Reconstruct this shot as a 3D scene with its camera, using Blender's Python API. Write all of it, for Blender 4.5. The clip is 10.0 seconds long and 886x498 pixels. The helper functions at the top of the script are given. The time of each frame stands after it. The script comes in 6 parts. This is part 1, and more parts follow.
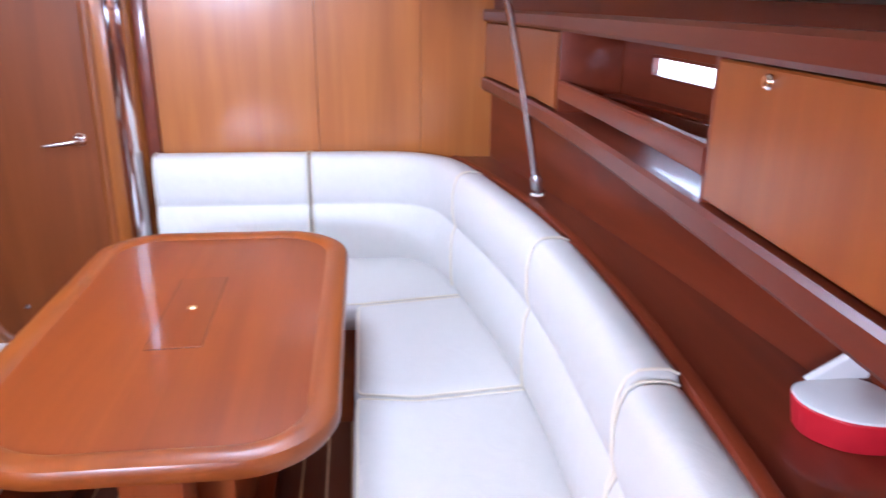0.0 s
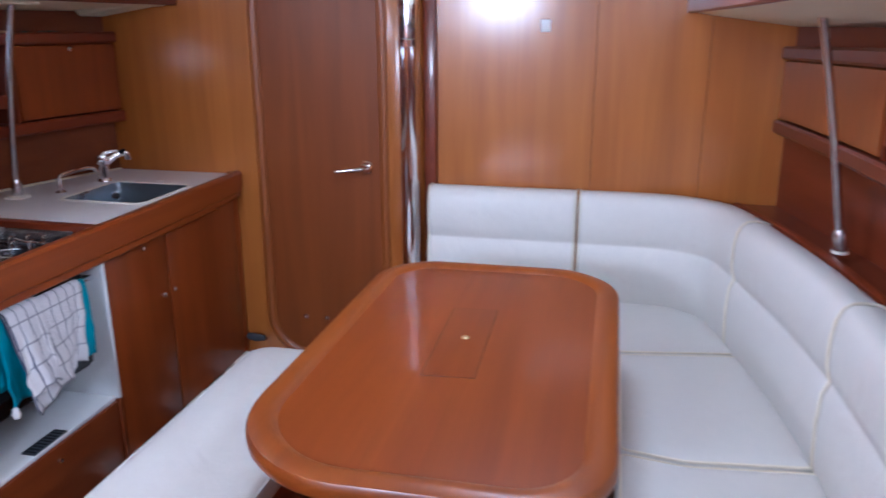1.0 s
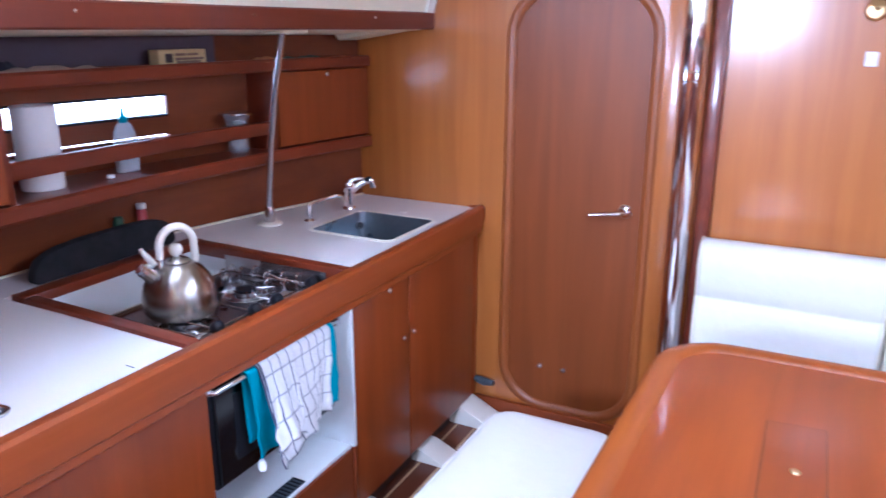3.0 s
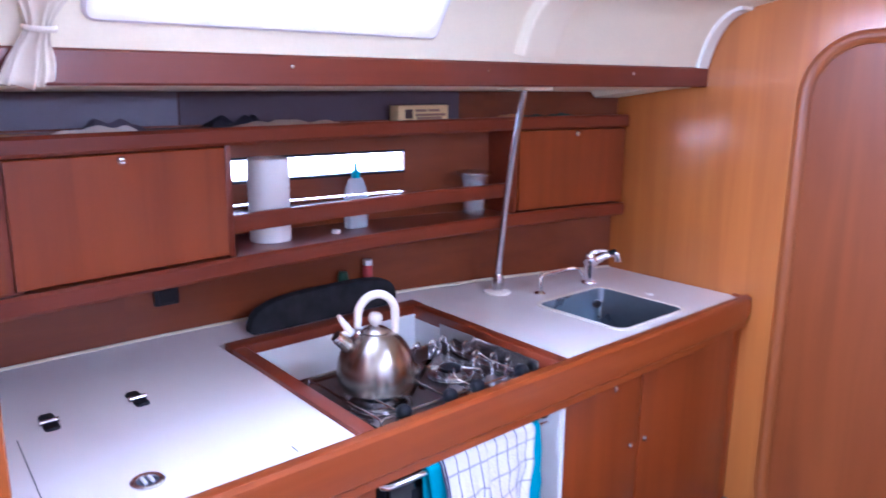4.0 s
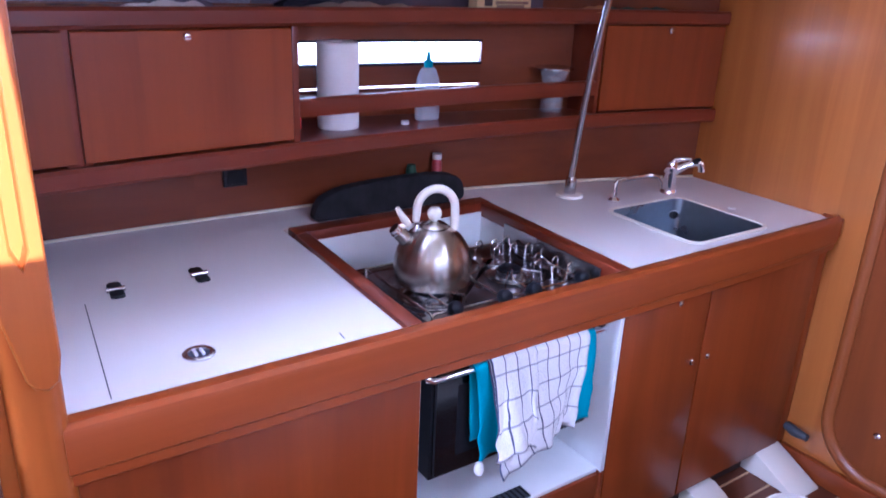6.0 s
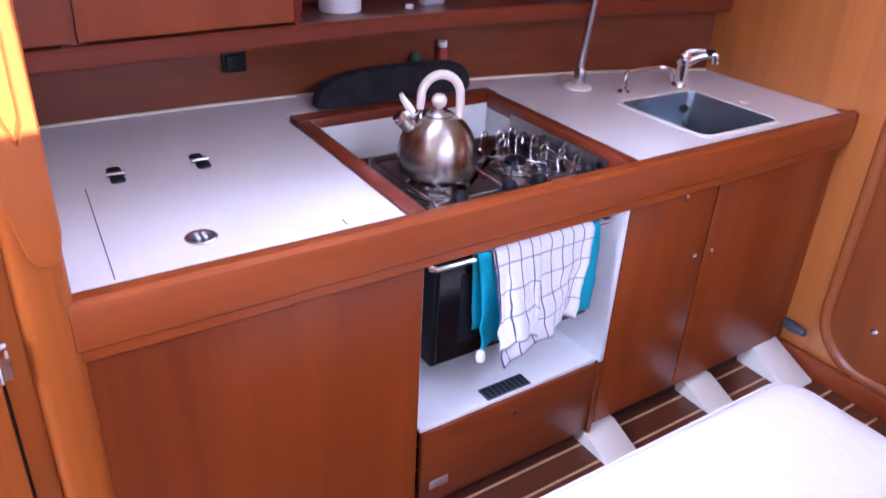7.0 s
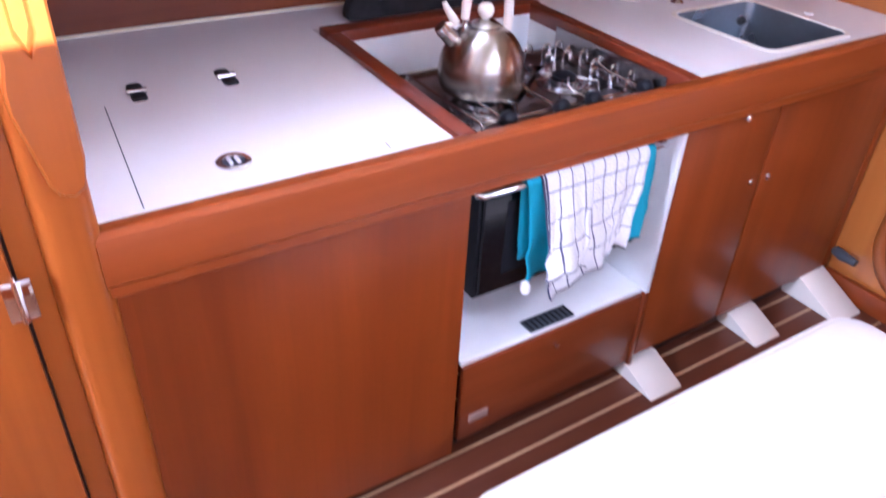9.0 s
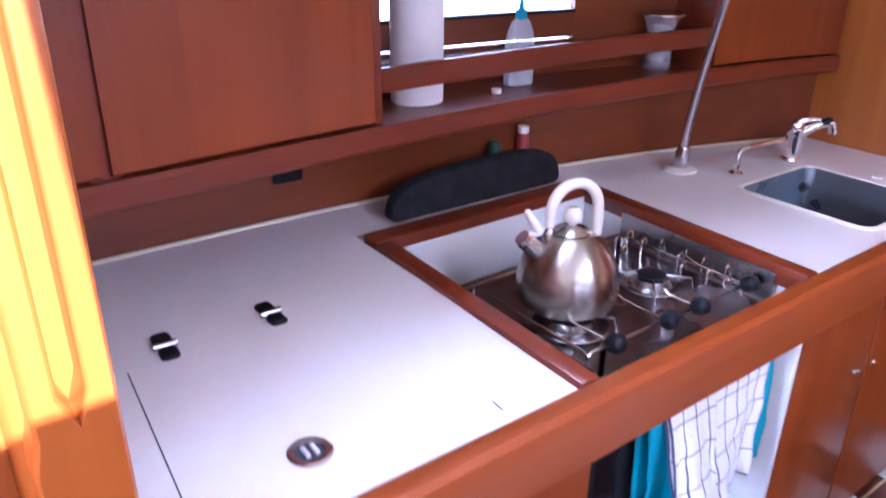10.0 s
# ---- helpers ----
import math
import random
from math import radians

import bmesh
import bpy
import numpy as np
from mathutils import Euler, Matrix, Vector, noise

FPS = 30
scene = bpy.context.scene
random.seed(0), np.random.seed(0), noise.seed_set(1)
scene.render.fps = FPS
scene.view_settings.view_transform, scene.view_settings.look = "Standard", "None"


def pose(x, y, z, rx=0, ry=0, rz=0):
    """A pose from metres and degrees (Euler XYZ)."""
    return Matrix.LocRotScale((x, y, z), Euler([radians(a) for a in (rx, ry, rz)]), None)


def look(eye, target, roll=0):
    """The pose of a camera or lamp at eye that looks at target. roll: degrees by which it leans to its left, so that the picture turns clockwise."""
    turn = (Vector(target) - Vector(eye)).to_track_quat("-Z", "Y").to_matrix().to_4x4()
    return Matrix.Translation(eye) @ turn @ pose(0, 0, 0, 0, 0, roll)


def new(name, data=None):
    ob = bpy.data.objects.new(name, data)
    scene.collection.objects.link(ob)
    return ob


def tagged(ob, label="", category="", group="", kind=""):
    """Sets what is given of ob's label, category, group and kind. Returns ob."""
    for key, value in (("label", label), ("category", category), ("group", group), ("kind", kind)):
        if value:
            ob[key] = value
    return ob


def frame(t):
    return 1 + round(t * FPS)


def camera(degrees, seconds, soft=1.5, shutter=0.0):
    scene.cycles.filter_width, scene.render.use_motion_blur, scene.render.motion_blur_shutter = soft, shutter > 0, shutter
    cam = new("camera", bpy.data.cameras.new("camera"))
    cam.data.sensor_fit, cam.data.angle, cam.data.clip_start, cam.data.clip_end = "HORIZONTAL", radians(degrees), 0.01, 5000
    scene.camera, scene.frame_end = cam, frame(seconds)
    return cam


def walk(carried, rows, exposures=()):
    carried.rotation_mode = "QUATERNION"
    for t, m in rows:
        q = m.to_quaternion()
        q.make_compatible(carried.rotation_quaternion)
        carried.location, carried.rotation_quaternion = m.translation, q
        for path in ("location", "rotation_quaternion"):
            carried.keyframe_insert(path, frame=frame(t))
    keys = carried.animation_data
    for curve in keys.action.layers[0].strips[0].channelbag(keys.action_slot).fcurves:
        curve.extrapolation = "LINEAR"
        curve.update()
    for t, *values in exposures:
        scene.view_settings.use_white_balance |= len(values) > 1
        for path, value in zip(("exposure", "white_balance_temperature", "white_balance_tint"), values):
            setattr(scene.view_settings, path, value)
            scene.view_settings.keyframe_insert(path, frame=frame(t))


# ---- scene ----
cam = camera(61.0, 10.0, soft=1.55, shutter=0.4)
PATH = [
    (0, (0.064, -0.310, 1.514), (0.264, 1.566, 0.850), 0.61),
    (0.5, (0.035, -0.334, 1.544), (-0.086, 1.558, 0.907), -0.42),
    (1, (-0.038, -0.256, 1.501), (-0.459, 1.614, 0.930), -0.13),
    (1.5, (-0.114, -0.183, 1.477), (-0.681, 1.655, 0.930), 0.14),
    (2, (-0.239, -0.117, 1.494), (-0.774, 1.733, 0.954), 0.13),
    (2.2, (-0.287, -0.106, 1.499), (-0.869, 1.732, 0.966), -0.56),
    (3.3, (-0.387, 0.062, 1.602), (-1.456, 1.660, 1.051), 0.90),
    (3.5, (-0.406, 0.148, 1.598), (-1.623, 1.650, 1.085), 1.21),
    (4, (-0.436, 0.295, 1.597), (-1.907, 1.578, 1.157), 0.58),
    (4.5, (-0.442, 0.335, 1.610), (-2.045, 1.457, 1.196), 1.09),
    (5, (-0.435, 0.360, 1.602), (-2.026, 1.473, 1.123), 1.66),
    (5.5, (-0.431, 0.369, 1.593), (-2.003, 1.458, 1.007), 2.02),
    (7, (-0.437, 0.376, 1.547), (-1.892, 1.376, 0.607), 3.17),
    (7.5, (-0.437, 0.377, 1.526), (-1.833, 1.337, 0.463), 3.11),
    (8, (-0.416, 0.384, 1.520), (-1.750, 1.281, 0.329), 3.04),
    (8.5, (-0.431, 0.376, 1.509), (-1.741, 1.248, 0.275), 2.49),
    (9, (-0.561, 0.376, 1.501), (-1.937, 1.296, 0.377), 3.11),
    (9.5, (-0.788, 0.382, 1.536), (-2.233, 1.371, 0.570), 2.53),
    (10, (-0.972, 0.377, 1.532), (-2.440, 1.457, 0.709), 0.68),
]
# the clip's camera opens up and closes down on the way
EXPOSURES = [(0.0, 2.92, 5000, 20), (0.5, 2.27, 4850, 19), (1.0, 2.13, 5000, 18), (1.5, 2.40, 5000, 18), (2.0, 2.60, 5000, 18), (3.5, 3.28, 4500, 24), (4.0, 3.38, 4600, 29), (4.5, 3.18, 4600, 35), (5.0, 3.00, 4600, 37), (5.6, 2.92, 4550, 35), (7.0, 3.20, 4950, 35), (8.2, 3.13, 5200, 33), (9.5, 3.48, 5000, 33), (10.0, 3.34, 4850, 33)]
walk(cam, [(t, look(eye, target, roll)) for t, eye, target, roll in PATH], EXPOSURES)

# ---- light ----
world = bpy.data.worlds.new("sky")
scene.world = world
world.use_nodes = True
_wn = world.node_tree.nodes
_sky = _wn.new("ShaderNodeTexSky")
_sky.sky_type = "NISHITA"
_sky.sun_disc = False
_sky.sun_elevation = radians(40)
_sky.sun_rotation = radians(92)
world.node_tree.links.new(_sky.outputs[0], _wn["Background"].inputs[0])
_wn["Background"].inputs[1].default_value = 0.05


def sun_lamp():
    data = bpy.data.lights.new("sun", "SUN")
    data.energy, data.angle, data.color = 5.0, radians(0.5), (1.0, 0.97, 0.92)
    ob = new("sun", data)
    # shines through the companionway onto the galley post
    ob.matrix_world = look(SUN_FROM, (-1.52, 0.41, 1.42))
    return ob


def area_lamp(name, eye, target, sx, sy, power, color):
    data = bpy.data.lights.new(name, "AREA")
    data.shape, data.size, data.size_y, data.energy, data.color = "RECTANGLE", sx, sy, power, color
    ob = new(name, data)
    ob.matrix_world = look(eye, target)
    return ob


YR_OPEN = -1.74
SUN_FROM = (-1.52 + 1.78, 0.41 - 0.05, 1.42 + 1.48)
sun_lamp()
DAY = (0.93, 0.97, 1.0)
area_lamp("washboard_daylight", (-1.11, YR_OPEN, 1.735), (-0.30, 2.6, 1.35), 0.56, 0.30, 10.5, DAY)
# added light under a hatch out of view; it brightens settee and table
area_lamp("hatch_daylight", (-0.25, 1.56, 1.899), (-0.25, 1.56, 0), 0.33, 0.35, 1.9, DAY)
area_lamp("coachroof_daylight_port", (-1.842, 1.106, 1.758), (-1.842 + 0.89, 1.120, 1.758 - 0.14), 0.72, 0.078, 1.5, DAY)
# starboard window is out of view, mirrored from port; this lamp brightens the galley
area_lamp("coachroof_daylight_starboard", (0.186, 0.75, 1.720), (0.186 - 0.89, 0.774, 1.720 - 0.25), 1.08, 0.078, 1.3, DAY)

# ---- materials ----


def nodes_of(name):
    m = bpy.data.materials.new(name)
    m.use_nodes = True
    return m, m.node_tree.nodes, m.node_tree.links, m.node_tree.nodes["Principled BSDF"]


def plain(name, color, rough=0.4, metal=0.0, vary=0.08, scale=40.0, bump=0.0, coat=0.0, stretch=(1, 1, 1), aniso=0.0, wrinkle=0.0):
    """A surface with slight blotches and fine relief."""
    m, n, l, b = nodes_of(name)
    co = n.new("ShaderNodeTexCoord")
    mp = n.new("ShaderNodeMapping")
    mp.inputs["Scale"].default_value = stretch
    l.new(co.outputs["Object"], mp.inputs["Vector"])
    big = n.new("ShaderNodeTexNoise")
    big.inputs["Scale"].default_value, big.inputs["Detail"].default_value = scale * 0.12, 3
    fine = n.new("ShaderNodeTexNoise")
    fine.inputs["Scale"].default_value, fine.inputs["Detail"].default_value = scale, 4
    for t in (big, fine):
        l.new(mp.outputs[0], t.inputs["Vector"])
    add = n.new("ShaderNodeMath")
    add.operation = "ADD"
    l.new(big.outputs["Fac"], add.inputs[0])
    l.new(fine.outputs["Fac"], add.inputs[1])
    ramp = n.new("ShaderNodeMapRange")
    ramp.inputs["From Min"].default_value, ramp.inputs["From Max"].default_value = 0.6, 1.4
    ramp.inputs["To Min"].default_value, ramp.inputs["To Max"].default_value = 1 - vary, 1 + vary
    l.new(add.outputs[0], ramp.inputs["Value"])
    mul = n.new("ShaderNodeVectorMath")
    mul.operation = "SCALE"
    mul.inputs[0].default_value = color
    l.new(ramp.outputs[0], mul.inputs["Scale"])
    l.new(mul.outputs[0], b.inputs["Base Color"])
    rr = n.new("ShaderNodeMapRange")
    rr.inputs["From Min"].default_value, rr.inputs["From Max"].default_value = 0.3, 0.7
    rr.inputs["To Min"].default_value, rr.inputs["To Max"].default_value = rough * 0.85, min(1, rough * 1.2)
    l.new(big.outputs["Fac"], rr.inputs["Value"])
    l.new(rr.outputs[0], b.inputs["Roughness"])
    b.inputs["Metallic"].default_value = metal
    b.inputs["Coat Weight"].default_value = coat
    b.inputs["Coat Roughness"].default_value = 0.08
    if aniso:
        b.inputs["Anisotropic"].default_value = aniso
        b.inputs["Anisotropic Rotation"].default_value = 0.25
    if bump:
        bp = n.new("ShaderNodeBump")
        bp.inputs["Strength"].default_value, bp.inputs["Distance"].default_value = bump, 0.002
        l.new(fine.outputs["Fac"], bp.inputs["Height"])
        l.new(bp.outputs[0], b.inputs["Normal"])
    if wrinkle:
        # soft, drawn-out creases
        w = n.new("ShaderNodeTexNoise")
        w.inputs["Scale"].default_value, w.inputs["Detail"].default_value, w.inputs["Distortion"].default_value = 9.0, 3, 1.2
        l.new(co.outputs["Object"], w.inputs["Vector"])
        wp = n.new("ShaderNodeBump")
        wp.inputs["Strength"].default_value, wp.inputs["Distance"].default_value = wrinkle, 0.012
        l.new(w.outputs["Fac"], wp.inputs["Height"])
        l.new(bp.outputs[0], wp.inputs["Normal"])
        l.new(wp.outputs[0], b.inputs["Normal"])
    return m


def wood(name, light, dark, along="z", rough=0.28, coat=0.35, contrast=1.0, coat_rough=0.12, relief=0.06, leaf=None):
    """Varnished veneer: long pores, broad figure and a change of tone from leaf to leaf."""
    m, n, l, b = nodes_of(name)
    co = n.new("ShaderNodeTexCoord")
    info = n.new("ShaderNodeObjectInfo")
    shift = n.new("ShaderNodeVectorMath")
    shift.operation = "MULTIPLY_ADD"
    comb = n.new("ShaderNodeCombineXYZ")
    for k in range(3):
        l.new(info.outputs["Random"], comb.inputs[k])
    l.new(comb.outputs[0], shift.inputs[0])
    shift.inputs[1].default_value = (7.3, 5.1, 3.7)
    l.new(co.outputs["Object"], shift.inputs[2])
    i = "xyz".index(along)
    fine_s, broad_s = [110.0] * 3, [13.0] * 3
    fine_s[i], broad_s[i] = 3.5, 0.9
    texs = []
    for s, det in ((fine_s, 5), (broad_s, 3)):
        mp = n.new("ShaderNodeMapping")
        mp.inputs["Scale"].default_value = s
        l.new(shift.outputs[0], mp.inputs["Vector"])
        t = n.new("ShaderNodeTexNoise")
        t.inputs["Scale"].default_value, t.inputs["Detail"].default_value = 1.0, det
        t.inputs["Distortion"].default_value = 0.6
        l.new(mp.outputs[0], t.inputs["Vector"])
        texs.append(t)
    mix = n.new("ShaderNodeMath")
    mix.operation = "MULTIPLY_ADD"
    mix.inputs[1].default_value = 0.20
    l.new(texs[0].outputs["Fac"], mix.inputs[0])
    half = n.new("ShaderNodeMath")
    half.operation = "MULTIPLY"
    half.inputs[1].default_value = 0.90
    l.new(texs[1].outputs["Fac"], half.inputs[0])
    l.new(half.outputs[0], mix.inputs[2])
    ramp = n.new("ShaderNodeValToRGB")
    ramp.color_ramp.elements[0].position, ramp.color_ramp.elements[1].position = 0.55 - 0.24 / contrast, 0.55 + 0.24 / contrast
    ramp.color_ramp.elements[0].color = (*dark, 1)
    ramp.color_ramp.elements[1].color = (*light, 1)
    l.new(mix.outputs[0], ramp.inputs["Fac"])
    tone = n.new("ShaderNodeMapRange")
    tone.inputs["To Min"].default_value, tone.inputs["To Max"].default_value = 0.92, 1.07
    l.new(info.outputs["Random"], tone.inputs["Value"])
    sc = n.new("ShaderNodeVectorMath")
    sc.operation = "SCALE"
    l.new(ramp.outputs[0], sc.inputs[0])
    l.new(tone.outputs[0], sc.inputs["Scale"])
    last = sc
    if leaf:
        # adjoining leaves of veneer: axis, width, depth of the change in tone
        axis, width, depth = leaf
        sep = n.new("ShaderNodeSeparateXYZ")
        l.new(co.outputs["Object"], sep.inputs[0])
        step = n.new("ShaderNodeMath")
        step.operation = "DIVIDE"
        step.inputs[1].default_value = width
        l.new(sep.outputs["xyz".index(axis)], step.inputs[0])
        wob = n.new("ShaderNodeMath")
        wob.operation = "MULTIPLY_ADD"
        wob.inputs[1].default_value = 0.5
        l.new(texs[1].outputs["Fac"], wob.inputs[0])
        l.new(step.outputs[0], wob.inputs[2])
        flr = n.new("ShaderNodeMath")
        flr.operation = "FLOOR"
        l.new(wob.outputs[0], flr.inputs[0])
        wn = n.new("ShaderNodeTexWhiteNoise")
        wn.noise_dimensions = "1D"
        l.new(flr.outputs[0], wn.inputs["W"])
        mr = n.new("ShaderNodeMapRange")
        mr.inputs["To Min"].default_value, mr.inputs["To Max"].default_value = 1 - depth, 1 + depth
        l.new(wn.outputs["Value"], mr.inputs["Value"])
        last = n.new("ShaderNodeVectorMath")
        last.operation = "SCALE"
        l.new(sc.outputs[0], last.inputs[0])
        l.new(mr.outputs[0], last.inputs["Scale"])
    l.new(last.outputs[0], b.inputs["Base Color"])
    b.inputs["Roughness"].default_value = rough
    b.inputs["Specular IOR Level"].default_value = 0.35
    b.inputs["Coat Weight"].default_value = coat
    b.inputs["Coat Roughness"].default_value = coat_rough
    bp = n.new("ShaderNodeBump")
    bp.inputs["Strength"].default_value, bp.inputs["Distance"].default_value = relief, 0.001
    l.new(texs[0].outputs["Fac"], bp.inputs["Height"])
    l.new(bp.outputs[0], b.inputs["Normal"])
    return m


HONEY_L, HONEY_D = (0.475, 0.160, 0.026), (0.355, 0.105, 0.015)
RED_L, RED_D = (0.30, 0.062, 0.0080), (0.200, 0.036, 0.0044)
DEEP_L, DEEP_D = (0.190, 0.036, 0.012), (0.115, 0.020, 0.007)
honey_z = wood("bulkhead_veneer", HONEY_L, HONEY_D, "z", 0.36, 0.9, 1.05, 0.17, 0.03, ("x", 0.105, 0.055))
honey_door = wood("door_veneer", (0.235, 0.060, 0.0090), (0.168, 0.039, 0.0054), "z", 0.42, 0.10, 1.0, 0.3)
moulding_wood = wood("moulding_veneer", (0.315, 0.090, 0.0160), (0.230, 0.060, 0.0100), "z", 0.40, 0.3, 1.0, 0.30)
red_z = wood("cabinet_veneer", (0.265, 0.052, 0.0052), (0.180, 0.031, 0.0030), "z", 0.40, 0.2, 0.85, 0.22, 0.06, ("y", 0.13, 0.05))
locker_wood = wood("locker_veneer", (0.345, 0.093, 0.0135), (0.245, 0.058, 0.0078), "z", 0.36, 0.5, 0.9, 0.20, 0.04)
red_y = wood("trim_mahogany", RED_L, RED_D, "y", 0.42, 0.18, 0.9, 0.28)
red_x = wood("crosswise_mahogany", RED_L, RED_D, "x", 0.42, 0.18, 0.9, 0.28)
deep_y = wood("dark_mahogany", DEEP_L, DEEP_D, "y", 0.34, 0.5, 1.0, 0.10, 0.02)
maroon_y = wood("maroon_mahogany", (0.205, 0.035, 0.0090), (0.135, 0.021, 0.0052), "y", 0.38, 0.2, 0.9, 0.25)
maroon_x = wood("crosswise_maroon", (0.205, 0.035, 0.0090), (0.135, 0.021, 0.0052), "x", 0.38, 0.2, 0.9, 0.25)
rail_wood = wood("rail_mahogany", (0.295, 0.061, 0.0052), (0.200, 0.036, 0.0030), "y", 0.42, 0.15, 1.0, 0.3)
lid_wood = wood("lid_veneer", (0.205, 0.041, 0.0042), (0.145, 0.025, 0.0026), "y", 0.32, 0.5, 0.9, 0.10, 0.006)
flap_wood = wood("flap_mahogany", (0.205, 0.043, 0.0080), (0.140, 0.026, 0.0048), "y", 0.38, 0.2)
# mahogany with the shade under the galley shelf put into its colour
shaded_lining = wood("shaded_lining_mahogany", (0.200, 0.044, 0.0085), (0.132, 0.027, 0.0050), "y", 0.40, 0.2, 0.9, 0.25)
fascia_wood = wood("fascia_mahogany", (0.150, 0.026, 0.0078), (0.098, 0.016, 0.0048), "y", 0.38, 0.25, 0.9, 0.22)
post_wood = wood("post_veneer", (0.40, 0.103, 0.0110), (0.29, 0.068, 0.0062), "z", 0.34, 0.35, 1.0, 0.2)
table_wood = wood("table_veneer", (0.245, 0.051, 0.0045), (0.168, 0.030, 0.0026), "y", 0.36, 0.32, 0.9, 0.09, 0.006, ("x", 0.10, 0.13))
table_rim = wood("table_edge", (0.270, 0.064, 0.0055), (0.190, 0.040, 0.0034), "y", 0.40, 0.25, 1.3, 0.2, 0.01)
sole_wood = wood("sole_teak", (0.145, 0.044, 0.019), (0.092, 0.026, 0.012), "y", 0.38, 0.2)
holly = plain("holly_strip", (0.55, 0.36, 0.19), 0.4, vary=0.1)
leather = plain("white_leatherette", (0.67, 0.648, 0.60), 0.46, vary=0.03, scale=260, bump=0.25, wrinkle=0.22)
piping = plain("cream_piping", (0.78, 0.71, 0.56), 0.5, vary=0.04)
laminate = plain("white_laminate", (0.73, 0.695, 0.68), 0.36, vary=0.008, scale=300)
white_in = plain("white_gelcoat", (0.78, 0.80, 0.80), 0.35, vary=0.03, scale=30)
cream = plain("cream_headliner", (0.81, 0.75, 0.55), 0.55, vary=0.03, scale=120, bump=0.1)
window_trim = plain("window_trim", (0.66, 0.63, 0.60), 0.4, vary=0.02)
cream_trim = plain("cream_trim", (0.81, 0.755, 0.56), 0.4, vary=0.02)
steel = plain("brushed_steel", (0.44, 0.40, 0.35), 0.23, 1.0, vary=0.05, scale=90, stretch=(1, 1, 0.05), aniso=0.95)
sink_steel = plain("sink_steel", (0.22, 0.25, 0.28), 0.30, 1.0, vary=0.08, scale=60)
chrome = plain("polished_chrome", (0.88, 0.88, 0.90), 0.07, 1.0, vary=0.02)
satin = plain("satin_aluminium", (0.62, 0.61, 0.61), 0.24, 1.0, vary=0.05)
black = plain("black_plastic", (0.009, 0.010, 0.013), 0.45, vary=0.1)
black.node_tree.nodes["Principled BSDF"].inputs["Specular IOR Level"].default_value = 0.22
# pale and barely metallic: the pull's bright reflection is put into its colour
pull_glint = plain("glint_alloy", (0.80, 0.80, 0.83), 0.4, 0.2)
black_glass = plain("black_oven_glass", (0.006, 0.006, 0.007), 0.16, vary=0.05)
hob_steel = plain("hob_steel", (0.34, 0.31, 0.30), 0.26, 1.0, vary=0.12, scale=30)
hob_bright = plain("bright_hob_steel", (0.50, 0.49, 0.49), 0.20, 1.0, vary=0.05)
# near-black brown for open joints; on plinths and recesses it paints the shade
joint_shade = plain("joint_and_recess_shade", (0.030, 0.014, 0.010), 0.7)
ivory = plain("ivory_plastic", (0.80, 0.755, 0.66), 0.35, vary=0.02)
white_plastic = plain("white_plastic", (0.80, 0.79, 0.76), 0.4, vary=0.03)
paper = plain("kitchen_paper", (0.83, 0.80, 0.75), 0.85, vary=0.03, scale=200, bump=0.3)
cloth_teal = plain("turquoise_cloth", (0.012, 0.33, 0.44), 0.85, vary=0.12, scale=200, bump=0.3)
red_box = plain("red_card", (0.55, 0.012, 0.022), 0.45, vary=0.06)
curtain_mat = plain("cream_curtain", (0.66, 0.60, 0.49), 0.8, vary=0.03, scale=200, bump=0.2)
cup_grey = plain("latch_cup", (0.10, 0.115, 0.15), 0.35, 0.6)
brass = plain("aged_brass", (0.60, 0.42, 0.20), 0.28, 1.0)
# one vinyl in two tones: the darker paints shade, the lighter paints light
shaded_vinyl = plain("shaded_vinyl", (0.105, 0.072, 0.088), 0.6, vary=0.04, scale=200, bump=0.1)
vinyl = plain("lit_vinyl", (0.22, 0.195, 0.235), 0.55, vary=0.04, scale=200, bump=0.1)
white_trim = plain("pale_trim", (0.82, 0.80, 0.68), 0.4, vary=0.02)
rubber = plain("grey_rubber", (0.05, 0.06, 0.07), 0.6)


def glass_material(name, color=(0.95, 0.97, 0.97), rough=0.02):
    m, n, l, b = nodes_of(name)
    b.inputs["Base Color"].default_value = (*color, 1)
    b.inputs["Roughness"].default_value = rough
    b.inputs["Transmission Weight"].default_value = 1.0
    b.inputs["IOR"].default_value = 1.45
    return m


glass = glass_material("clear_glass")
milky = plain("milky_plastic", (0.74, 0.80, 0.84), 0.3)
milky.node_tree.nodes["Principled BSDF"].inputs["Alpha"].default_value = 0.42
jar_glass = plain("thin_jar_glass", (0.80, 0.84, 0.85), 0.08, vary=0.02)
jar_glass.node_tree.nodes["Principled BSDF"].inputs["Alpha"].default_value = 0.16


def glow(name, color, strength):
    m, n, l, b = nodes_of(name)
    b.inputs["Base Color"].default_value = (0, 0, 0, 1)
    b.inputs["Emission Color"].default_value = (*color, 1)
    b.inputs["Emission Strength"].default_value = strength
    return m


outside = glow("bright_sky_outside", (0.93, 0.97, 1.0), 1.4)


